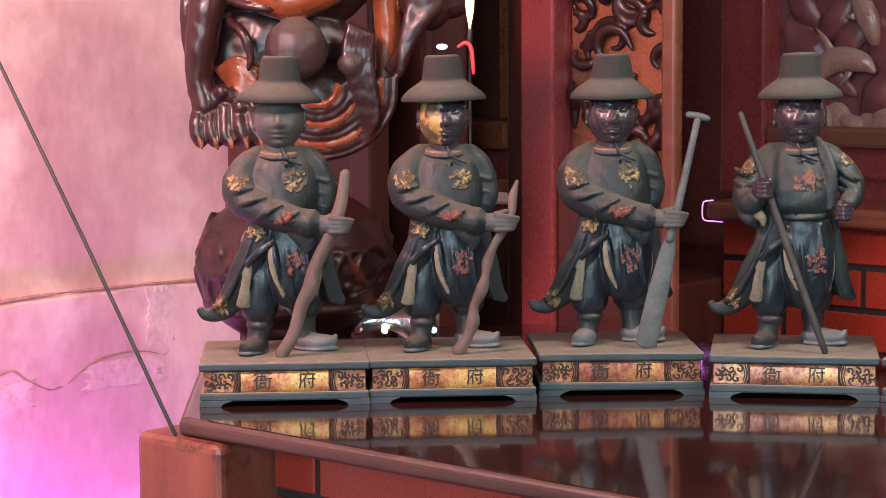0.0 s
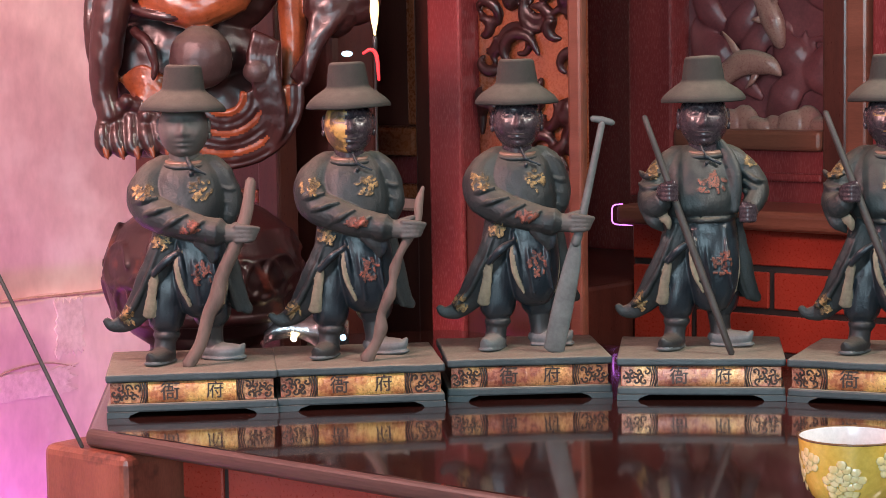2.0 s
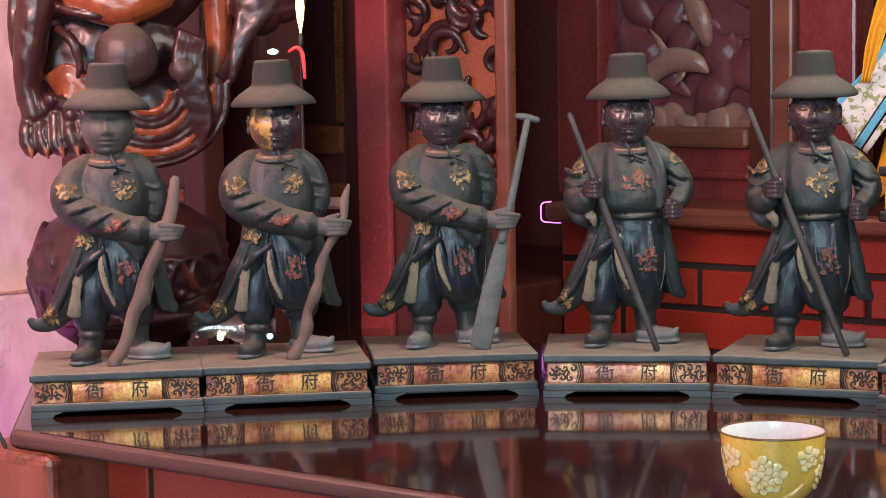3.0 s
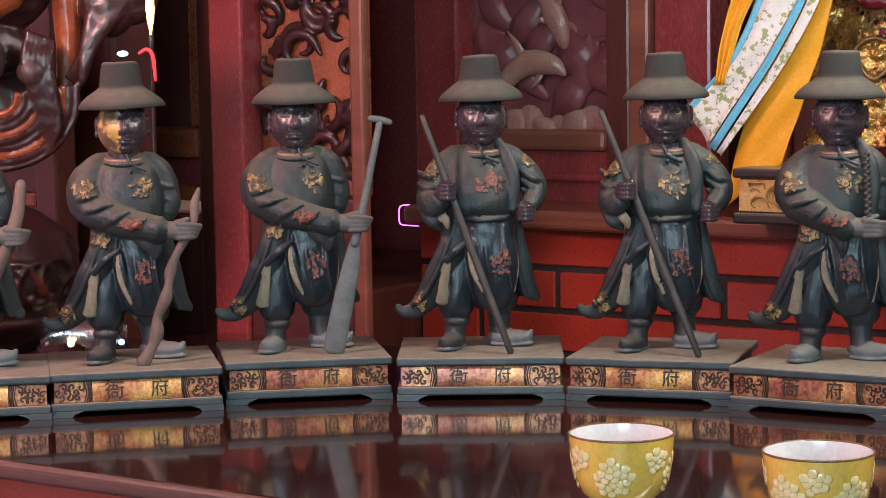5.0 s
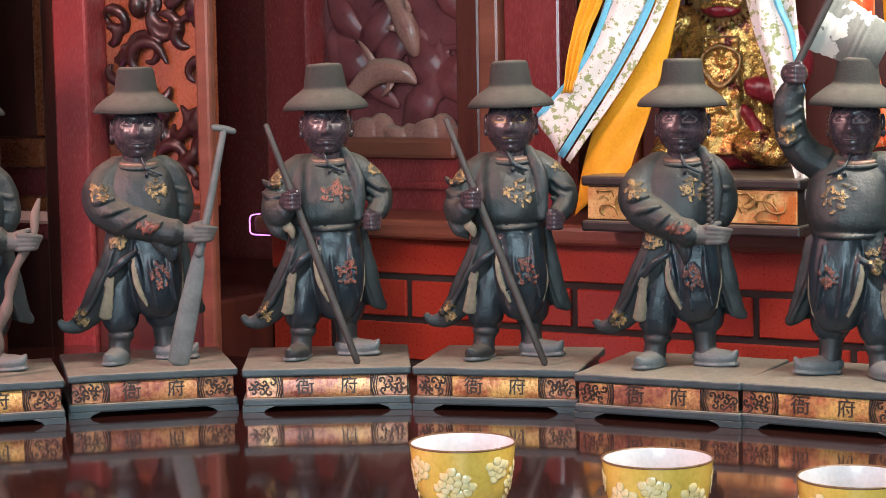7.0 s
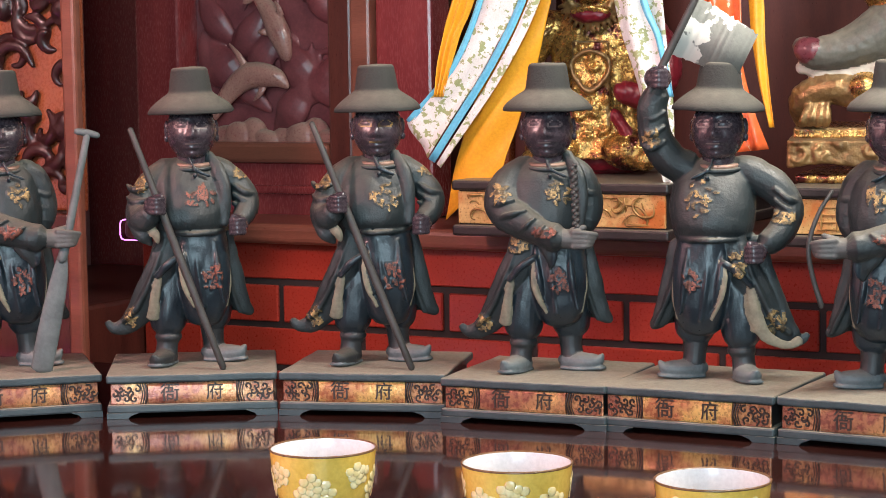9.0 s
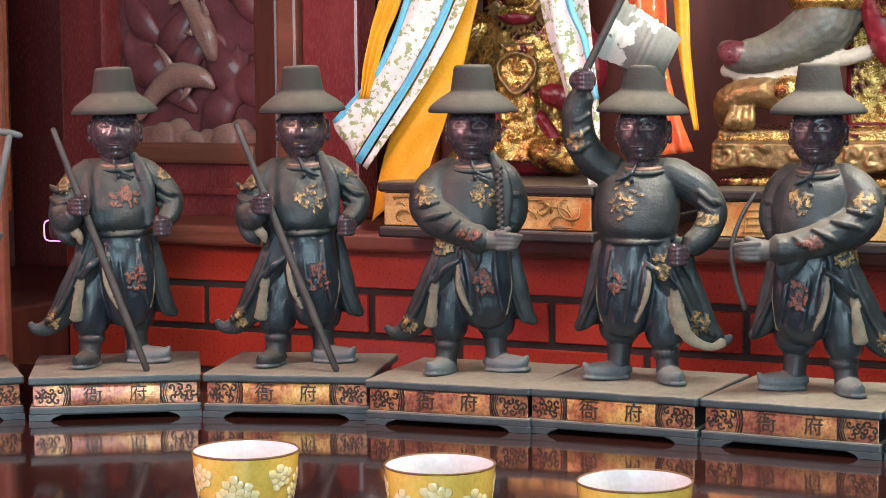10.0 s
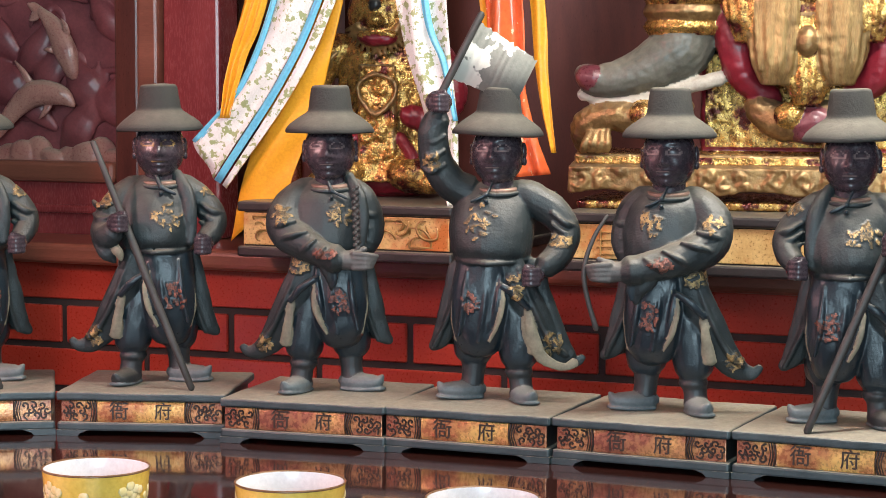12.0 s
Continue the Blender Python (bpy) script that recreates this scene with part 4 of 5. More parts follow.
def plinth(k, x, y, yaw, panel):
    """Black-green painted stand with a gold front panel and two characters."""
    b = base("plinth", pose(x, y, 0.9527, 0, 0, yaw), "dusty black-green wooden plinth with a gilded lettered front panel", "plinth", "plinths of the row")
    rnd = random.Random(k)
    bm = bmesh.new()
    box(bm, (-0.080, -0.074, 0.0332), (0.080, 0.074, 0.0412), 0.0022, seg=3)
    bmesh.ops.subdivide_edges(bm, edges=[e for e in bm.edges if e.calc_length() > 0.05], cuts=7, use_grid_fill=True)
    for v in bm.verts:
        v.co += Vector((0, 0.0009 * noise.noise(v.co * 35 + Vector((k, 0, 0))), 0.0008 * noise.noise(v.co * 28 + Vector((0, k, 0)))))
    part("top_slab", bm, PLINTH, b, smooth=False)
    bm = bmesh.new()
    box(bm, (-0.0745, -0.0675, 0.012), (0.0745, 0.0675, 0.0335), 0.001)
    part("body", bm, BLACK, b)
    for x0, x1 in ((-0.076, -0.0415), (0.0415, 0.076)):
        bm = bmesh.new()
        box(bm, (x0, -0.0702, 0.0132), (x1, -0.0677, 0.0325), 0.0006)
        part("end_panel", bm, GOLD_PANEL_2, b, "brown and gold scroll panel")
    bm = bmesh.new()
    rows = []
    for dz in range(9):
        t = -1 + dz / 4
        rows.append([Vector((xx, -0.0705 - 0.0022 * math.sqrt(max(0, 1 - t * t)), 0.0229 + 0.0096 * t)) for xx in (-0.041, -0.02, 0, 0.02, 0.041)] + [Vector((xx, -0.068, 0.0229 + 0.0096 * t)) for xx in (0.041, 0.02, 0, -0.02, -0.041)])
    rings(bm, rows)
    part("cartouche", bm, panel, b, "rounded gilded cartouche")
    for s in (-1, 1):
        bm = bmesh.new()
        for dx, r in ((0.0425, 0.0010), (0.0450, 0.0007), (0.0472, 0.0005)):
            tube(bm, [(s * (dx + 0.0012), -0.0706, 0.0138, r), (s * (dx - 0.0008), -0.0722, 0.0229, r), (s * (dx + 0.0012), -0.0706, 0.0320, r)], n=6, steps=3)
        for j in range(9):
            cx, cz = s * (0.0515 + 0.0026 * j), 0.0229 + (0.0046, -0.0046, 0.0)[j % 3]
            a0, tw = rnd.uniform(0, 6.28), rnd.choice((-1.1, 1.1))
            tube(bm, [(cx + 0.0040 * (1 - q * 0.17) * math.cos(a0 + q * tw), -0.0706, cz + 0.0040 * (1 - q * 0.17) * math.sin(a0 + q * tw), 0.0009) for q in range(6)], n=6, steps=2)
        part("scrollwork", bm, INK, b)
    for ch, cx, s in (("\u8859", -0.0205, 0.0185), ("\u5e9c", 0.0210, 0.0172)):
        cu = bpy.data.curves.new("character", "FONT")
        cu.body, cu.size, cu.align_x, cu.align_y, cu.extrude = ch, s, "CENTER", "CENTER", 0.0003
        cu.offset = 0.0001
        tmp = new("character_raw", cu)
        me = bpy.data.meshes.new_from_object(tmp.evaluated_get(bpy.context.evaluated_depsgraph_get()))
        bpy.data.objects.remove(tmp)
        me.materials.clear()
        me.materials.append(INK)
        ob = new("character", me)
        ob.parent = b
        ob.matrix_local = pose(cx, -0.0730, 0.0231, 90, 0, 0)
    bm = bmesh.new()
    box(bm, (-0.0795, -0.0735, 0.0048), (0.0795, 0.0735, 0.0130), 0.002)
    part("base_rail", bm, PLINTH, b)
    for sx in (-1, 1):
        for sy in (-1, 1):
            bm = bmesh.new()
            rows = []
            for z, w in ((0.0, 0.020), (0.0025, 0.022), (0.0055, 0.030)):
                rows.append([Vector((sx * 0.0798, sy * 0.0738, z)), Vector((sx * (0.0798 - w), sy * 0.0738, z)), Vector((sx * (0.0798 - w), sy * 0.052, z)), Vector((sx * 0.0798, sy * 0.052, z))])
            rings(bm, rows)
            part("foot", bm, PLINTH, b)
    return b


ROW = [
    (-1.479, 1.412, 46, GOLD_PANEL, 44, lambda: rower(1, "branch", GRE, lean=2), "dusty grey-green carved figurine in a brimmed hat with a thick branch"),
    (-1.372, 1.529, 46, GOLD_PANEL, 43, lambda: rower(1, "vine", PAL, hturn=4, seed=11, lean=-1.5), "dusty figurine with half-gilded face and a gnarled vine stick"),
    (-1.270, 1.662, 44, GOLD_PANEL_2, 42, lambda: rower(1, "paddle", SKI, shoe=SHO, seed=17), "dusty figurine in a brimmed hat holding a grey oar"),
    (-1.122, 1.759, 33, GOLD_PANEL_2, 36, lambda: poler(1, gold=RST), "dusty stout figurine gripping a dark pole before the chest"),
    (-0.957, 1.831, 17, GOLD_PANEL, 27, lambda: poler(1, gold=STI, eyes=PAL, seed=23, pole=((-104, -66, 424), (62, -104, 0))), "dark figurine with gilt eyes and chest flowers gripping a pole"),
    (-0.782, 1.846, 5, GOLD_PANEL_2, 19, lambda: rower(1, "rope", SKI, hx=2, gold=STI, shoe=SHO, seed=29), "dark figurine with a rope over the shoulder, hand at the waist"),
    (-0.622, 1.857, 0.4, GOLD_PANEL, 16, flag_bearer, "dark figurine raising a peeling grey and white flag"),
    (-0.458, 1.857, -2, GOLD_PANEL_2, 12, lambda: rower(-1, "whip", SKI, hx=0, hturn=-8, shoe=SHO, seed=31), "dark figurine pointing aside with a thin whip"),
    (-0.296, 1.852, -3, GOLD_PANEL, 12, lambda: poler(-1, gold=STI, pole=((100, -66, 400), (-62, -104, 0)), hx=-4), "dark moustached figurine leaning a pole across the body"),
]
for k, (x, y, yaw, panel, turn, made, label) in enumerate(ROW):
    plinth(k, x, y, yaw, panel)
    ob = new("figurine", made())
    ob.matrix_world = pose(x, y, 0.9936, 0, 0, turn)
    tagged(ob, label, "statuette", "row of boatmen figurines")

# ---- cups ----


def cup(x, y, turn):
    c = base("teacup", pose(x, y, 0.9527, 0, 0, turn), "small yellow porcelain cup with cream flowers, filled with water", "cup", "offering cups")
    outer = [(0.0165, 0.0), (0.0175, 0.004), (0.021, 0.006), (0.0295, 0.015), (0.0345, 0.027), (0.0370, 0.042), (0.0386, 0.0565)]
    inner = [(0.0374, 0.0568), (0.0358, 0.043), (0.033, 0.028), (0.027, 0.016), (0.015, 0.009), (0.002, 0.008)]
    bm = bmesh.new()
    lathe(bm, outer, 0, 64, close=True)
    part("outside", bm, CUP, c, smooth=True)
    bm = bmesh.new()
    lathe(bm, inner, 0, 64, close=True)
    part("inside", bm, CUP_WHITE, c, "white glazed inside", smooth=True)
    bm = bmesh.new()
    lathe(bm, [(0.0386, 0.0563), (0.0389, 0.0572), (0.0382, 0.0579), (0.0374, 0.0567)], 0, 64, close=True)
    part("rim", bm, CUP_RIM, c, "thin brown gilt rim", smooth=True)
    bm = bmesh.new()
    lathe(bm, [(0.0001, 0.0405), (0.0352, 0.0405)], 0, 48, close=True)
    part("water", bm, WATER, c, smooth=True)
    rnd = random.Random(3)
    bm = bmesh.new()
    for a in range(0, 360, 45):
        aa = radians(a + rnd.uniform(-6, 6))
        big = a % 90 == 0
        zc, rr = (0.030, 0.0135) if big else (0.042, 0.0085)
        for j in range(22 if big else 10):
            t, q = j * 2.4, rr * math.sqrt((j + 0.3) / (22 if big else 10))
            da, dz = q * math.cos(t) / 0.035, q * math.sin(t)
            z = zc + dz
            r = float(np.interp(z, [0.006, 0.015, 0.027, 0.042, 0.0565], [0.021, 0.0295, 0.0345, 0.0370, 0.0386]))
            ell(bm, ((r + 0.0001) * math.cos(aa + da), (r + 0.0001) * math.sin(aa + da), z), (0.0005, 0.0040, 0.0036), 0, (0, 0, math.degrees(aa + da)), 8)
    part("flower_relief", bm, CUP_FLOWER, c, "cream relief blossoms", smooth=True)


# opaque water, the brown rim's reflection put into its colour
WATER = material("brown_water", (0.20, 0.11, 0.08), (0.26, 0.15, 0.11), 4, 0.05, bump=0, rvar=0.01)
for k, (x, y) in enumerate(((-0.734, 1.358), (-0.583, 1.366), (-0.440, 1.366))):
    cup(x, y, 25 + 47 * k)

# ---- left corner: vase, dragon, rod, lights ----
b = base("carved_vase", pose(-1.648, 1.592, 0.9527, 0, 0, 42), "dark maroon lacquered round vase with faint relief", "vase")
bm = bmesh.new()
lathe(bm, [(0.02, 0.0), (0.072, 0.0), (0.076, 0.007), (0.062, 0.015), (0.057, 0.022), (0.080, 0.038), (0.100, 0.064), (0.1075, 0.096), (0.104, 0.126), (0.090, 0.150), (0.066, 0.168), (0.048, 0.176), (0.054, 0.184), (0.02, 0.186)], 0, 64)
rnd = random.Random(8)
for k in range(14):
    a0, z0 = radians(170 + 14 * k), rnd.uniform(0.07, 0.135)
    pts = []
    for j in range(6):
        q, z = a0 + 0.24 * math.cos(j * 1.1), z0 + 0.022 * math.sin(j * 1.1)
        r = float(np.interp(z, [0.038, 0.064, 0.096, 0.126, 0.150], [0.080, 0.100, 0.1075, 0.104, 0.090]))
        pts.append((r * math.cos(q), r * math.sin(q), z, 0.004))
    tube(bm, pts, n=8, steps=3)
lathe(bm, [(0.098, 0.052), (0.1015, 0.057), (0.1015, 0.061), (0.098, 0.066)], 0, 64)
ob = new("body", carve("body", bm, [VASE], 0.0022, 1))
ob.parent = b


def dragon():
    """A coiled carving: limb and claws, a ball, ridged fins and a swept mane."""
    bm = bmesh.new()
    ell(bm, (-20, 60, 170), (150, 60, 120), 0, n=28)
    ell(bm, (60, 50, 90), (120, 55, 85), 0, n=24)
    ell(bm, (-60, 55, 60), (110, 45, 55), 0, n=24)
    ell(bm, (0, 60, 320), (165, 55, 110), 0, n=24)
    tube(bm, [(-110, 0, 400, 34), (-130, -14, 300, 34), (-146, -18, 200, 30), (-152, -14, 130, 24), (-140, -20, 80, 24)], 0, n=18)
    tube(bm, [(-172, 10, 330, 8), (-176, 6, 240, 12), (-168, 4, 150, 9)], 0, n=10)
    for k in range(5):
        tube(bm, [(-150 + 22 * k, -20, 84 - 6 * (k % 2), 15), (-156 + 26 * k, -36, 48 - 5 * (k % 3), 15), (-148 + 27 * k, -40, 20, 11)], 0, n=10)
        tube(bm, [(-150 + 27 * k, -46, 30, 6), (-144 + 27 * k, -52, 10, 3)], 1, n=8)
    for k in range(8):
        ell(bm, (-128 + 17 * k, -24 - 6 * (k % 2), 96 + 16 * math.sin(k * 1.3)), (16, 14, 15), 0, n=12)
    ell(bm, (22, -34, 186), (56, 46, 56), 2, n=24)
    tube(bm, [(-95, -20, 236, 9), (-70, -44, 214, 10), (-58, -46, 178, 8), (-62, -44, 150, 5)], 0, n=10)
    for k in range(8):
        tube(bm, [(-126 + 4 * k, -2, 150 - 5 * k, 3), (-84, -20 - k, 172 - 9 * k, 4.5), (-44 - 2 * k, -26, 150 - 10 * k, 4)], 1, n=8)
    for k in range(9):
        r = 34 + 13 * k
        tube(bm, [(60 + r * math.cos(a), -20 + 2 * k, 118 + r * 0.92 * math.sin(a), 6.5) for a in [radians(200 + 24 * j) for j in range(8)]], 0 if k % 3 else 1, n=8, steps=3)
    for k in range(6):
        tube(bm, [(118 + 8 * k, -10, 230 - 4 * k, 7), (108 + 9 * k, -22, 170, 7), (126 + 8 * k, -16, 96 - 6 * k, 6), (110 + 6 * k, -6, 30 - 2 * k, 4)], 0, n=8)
    ell(bm, (120, -16, 160), (26, 20, 22), 2, n=16)
    tube(bm, [(-60, 0, 300, 40), (10, -20, 272, 36), (90, -16, 300, 34)], 1, n=16)
    tube(bm, [(-130, 10, 290, 12), (-60, -30, 262, 10), (0, -40, 262, 8), (70, -30, 292, 12)], 0, n=10)
    # mane swept to the far side
    for k in range(7):
        tube(bm, [(300 - 6 * k, 20, 330 + 6 * k, 14), (270 - 8 * k, 0, 262 - 6 * k, 15), (220 - 2 * k, -6, 206 - 10 * k, 9), (178 + 3 * k, 6, 150 - 3 * k, 3)], 0, n=10, flat=0.7)
    ell(bm, (256, 20, 275), (52, 30, 58), 0, n=20)
    ell(bm, (300, 26, 300), (46, 30, 62), 0, n=20)
    tube(bm, [(180, 40, 330, 26), (184, 40, 200, 24), (176, 40, 120, 18)], 1, n=12)
    return carve("carved_dragon", bm, [CARVED, AMBER_DARK, DUSTY], 3.2, 2, 1 / 1640.0, (2.2, 0.022, 1.0), (), 4)


AMBER_DARK = material("amber_hollow_wood", (0.09, 0.018, 0.009), (0.30, 0.075, 0.024), 20, 0.32, bump=0.12, coat=0.15)
DUSTY = material("dusty_lacquer", (0.030, 0.016, 0.016), (0.065, 0.036, 0.034), 25, 0.45, dust=0.4)
ob = new("carved_dragon", dragon())
ob.matrix_world = pose(-1.681, 1.611, 1.170, 0, 0, 42)
tagged(ob, "dark glossy lacquered wooden dragon carving with amber hollows", "carving")
slab("carving_post", (-1.80, 1.86, 0.0), (-1.70, 1.94, 2.6), DARK_WOOD, "dark wooden post that bears the dragon carving", 0.01, "post", "")

bm = bmesh.new()
tube(bm, [(-1.454, 1.2495, 0.938, 0.0019), (-1.5475, 1.225, 1.111, 0.0018), (-1.635, 1.20, 1.273, 0.0017), (-1.785, 1.157, 1.55, 0.0016)], n=8)
tagged(part("thin_rod", bm, POLE, smooth=True), "thin dark rod leaning from the table corner", "rod")

b = base("led_candle", pose(-1.473, 1.68, 0.9527, 0, 0, 38), "small electric candle with a bright flame bulb and red wire", "lamp")
bm = bmesh.new()
lathe(bm, [(0.014, 0), (0.014, 0.003), (0.002, 0.005), (0.0014, 0.335), (0.0026, 0.338), (0.0026, 0.350), (0.001, 0.352)], 0, 16)
part("stem", bm, BLACK, b, smooth=True)
bm = bmesh.new()
lathe(bm, [(0.0008, 0.348), (0.0016, 0.356), (0.0036, 0.366), (0.0048, 0.378), (0.0040, 0.392), (0.0012, 0.404)], 0, 20)
part("flame_bulb", bm, LAMP, b, "bright warm flame-shaped bulb", smooth=True)
bm = bmesh.new()
ell(bm, (-0.029, -0.006, 0.333), (0.006, 0.003, 0.0032), 0, n=12)
part("led", bm, LED, b, "white led", smooth=True)
bm = bmesh.new()
tube(bm, [(-0.012, -0.008, 0.333, 0.0015), (-0.004, -0.008, 0.337, 0.002), (0.002, -0.008, 0.330, 0.0022), (0.004, -0.008, 0.305, 0.0015)], n=8)
part("wire_loop", bm, RED_PLASTIC, b, "red lit plastic loop", smooth=True)

# metal dish in place of a shiny glass or plastic plate
b = base("shiny_plate_lights", pose(-1.529, 1.632, 0.9372, 0, 0, 42), "bent metal dish standing for a shiny plate, lamp and led reflection as glowing beads", "lamp")
bm = bmesh.new()
rows = []
for k in range(10):
    a = k / 9
    w = 0.012 + 0.012 * math.sin(math.pi * a) + 0.003 * math.sin(9 * a)
    rows.append([Vector((-0.05 + 0.09 * a, -w * 0.4, 0.050 + 0.012 * math.sin(5 * a) - w * 0.5)), Vector((-0.05 + 0.09 * a, w * 0.4, 0.052 + w)), Vector((-0.05 + 0.09 * a, w * 0.4 + 0.002, 0.052 + w)), Vector((-0.05 + 0.09 * a, -w * 0.4 + 0.002, 0.050 + 0.012 * math.sin(5 * a) - w * 0.5))])
rings(bm, rows)
part("dish", bm, SHINY_PLATE, b, smooth=True)
bm = bmesh.new()
lathe(bm, [(0.02, 0.0155), (0.02, 0.019), (0.004, 0.022), (0.004, 0.05)], 0, 20)
part("foot", bm, BLACK, b, smooth=True)
# a bright lamp and an led's reflection, both made as glowing beads
for x, mat in ((-0.018, LED_WARM), (0.034, LED)):
    bm = bmesh.new()
    ell(bm, (x, -0.012, 0.050), (0.0035, 0.003, 0.0035), 0, n=12)
    part("bulb", bm, mat, b, smooth=True)

# ---- the gilded idols in the niche ----


def idol_base(name, x0, x1, y0, y1, label, n_glyph):
    b = base(name, pose((x0 + x1) / 2, y0, 1.0715), label, "idol base")
    w, d = (x1 - x0) / 2, y1 - y0
    for nm, lo, hi, mat, bev in (("foot_moulding", (-w - 0.006, -0.006, 0), (w + 0.006, d, 0.013), BLACK, 0.003), ("body", (-w, 0.004, 0.013), (w, d, 0.054), BLACK, 0.0), ("gold_panel", (-w, 0.0, 0.0145), (w, 0.004, 0.0525), GOLD_WARM, 0.001), ("top_moulding", (-w - 0.006, -0.006, 0.054), (w + 0.006, d, 0.066), BLACK, 0.003)):
        bm = bmesh.new()
        box(bm, lo, hi, bev)
        part(nm, bm, mat, b)
    rnd = random.Random(n_glyph)
    if n_glyph < 5:
        for s in (-1, 1):
            bm = bmesh.new()
            curls(bm, rnd, s * w * 0.47 - w * 0.42, s * w * 0.47 + w * 0.42, 0.018, 0.049, -0.0005, 22, 0.0008, 0.0022)
            tagged(part("raised_scroll", bm, INK_GOLD, b, smooth=True), kind="stuff")
    else:
        for j in range(n_glyph):
            bm = bmesh.new()
            cx = -w + (2 * w) * (j + 0.5) / n_glyph
            for q in range(4):
                box(bm, (cx - 0.013, -0.002, 0.019 + 0.008 * q), (cx + 0.013 - 0.004 * (q % 2), 0.0005, 0.0208 + 0.008 * q), 0.0006)
            for q in (-1, 1):
                box(bm, (cx + q * 0.009 - 0.0009, -0.0024, 0.018), (cx + q * 0.009 + 0.0009, 0.0005, 0.047), 0.0006)
            tagged(part("raised_sign", bm, INK_GOLD, b), kind="stuff")
    return b


INK_GOLD = material("dark_gilt_relief", (0.16, 0.07, 0.025), (0.50, 0.30, 0.10), 60, 0.35, metal=0.4)
GOLD_WARM = material("warm_gilded_board", (0.42, 0.20, 0.05), (0.86, 0.64, 0.28), 16, 0.3, metal=0.35, bump=0.25, spots=((0.56, 0.18, 0.045), 14, 0.52, 0.64))
idol_base("idol_base", -1.112, -0.848, 2.30, 2.66, "black and gold carved wooden base under the small idol", 3)
idol_base("idol_base", -0.704, -0.10, 2.29, 2.75, "black and gold wooden base under the large idol, raised bars", 6)


def small_idol():
    bm = bmesh.new()
    ell(bm, (0, 40, 30), (130, 60, 34), 3, n=24)
    loft(bm, [(300, 0, 30, 40, 32), (270, 0, 30, 84, 44), (200, 0, 24, 86, 52), (120, 0, 20, 84, 56), (30, 0, 16, 96, 66)], 0, 32, 9, 0.05)
    for s in (-1, 1):
        ell(bm, (s * 72, -24, 44), (58, 44, 36), 0, (0, 0, s * 24), 18)
        ell(bm, (s * 98, -46, 30), (30, 24, 22), 0, n=14)
        tube(bm, [(s * 70, 30, 272, 30), (s * 112, 20, 236, 30), (s * 128, 4, 180, 28), (s * 96, -20, 140, 24), (s * 56, -40, 150, 20)], 0 if s < 0 else 3, n=14)
        for k in range(4):
            tube(bm, [(s * (78 + 12 * k), -14, 262 - 22 * k, 5), (s * (100 + 10 * k), -22, 240 - 24 * k, 6), (s * (124 + 2 * k), -12, 230 - 26 * k, 5)], 1, n=8)
        tube(bm, [(s * 40, -30, 110, 10), (s * 66, -44, 70, 12), (s * 46, -52, 30, 8)], 3, n=8)
    box(bm, (-34, -42, 60), (34, -28, 240), 4, 1)
    rnd = random.Random(2)
    curls(bm, rnd, -30, 30, 70, 230, -44, 18, 3, 7, 0)
    tube(bm, [(-30, -46, 176, 4), (0, -50, 150, 5), (30, -46, 176, 4), (34, -46, 206, 4), (0, -50, 222, 4), (-32, -46, 204, 4), (-30, -46, 178, 4)], 1, n=8)
    ell(bm, (4, 0, 330), (66, 52, 70), 0, n=28)
    for k in range(15):
        a = radians(200 + 10 * k)
        tube(bm, [(4 + 40 * math.cos(a), -46, 322 + 30 * math.sin(a), 4), (4 + 66 * math.cos(a), -36, 322 + 66 * math.sin(a), 3.5)], 1, n=6)
    ell(bm, (2, -46, 286), (36, 14, 13), 3, n=16)
    tube(bm, [(-30, -52, 292, 5), (2, -60, 298, 5), (34, -52, 292, 5)], 0, n=8)
    ell(bm, (-2, -52, 346), (11, 7, 11), 2, n=14)
    ell(bm, (0, -54, 318), (16, 12, 12), 0, n=12)
    for s in (-1, 1):
        ell(bm, (s * 40 + 4, -30, 376), (22, 14, 16), 3, (0, 20 * s, 0), 12)
    return carve("gilded_idol", bm, [GOLD, GOLD_DULL, BLACK, CRIMSON], 2.8, 1, 1 / 1480.0, (2.0, 0.05, 1.0), (), 6)


ob = new("gilded_idol", small_idol())
ob.matrix_world = pose(-0.995, 2.44, 1.1378, 0, 0, 12)
tagged(ob, "small gilded seated idol with ribbed beard and red mouth", "idol")


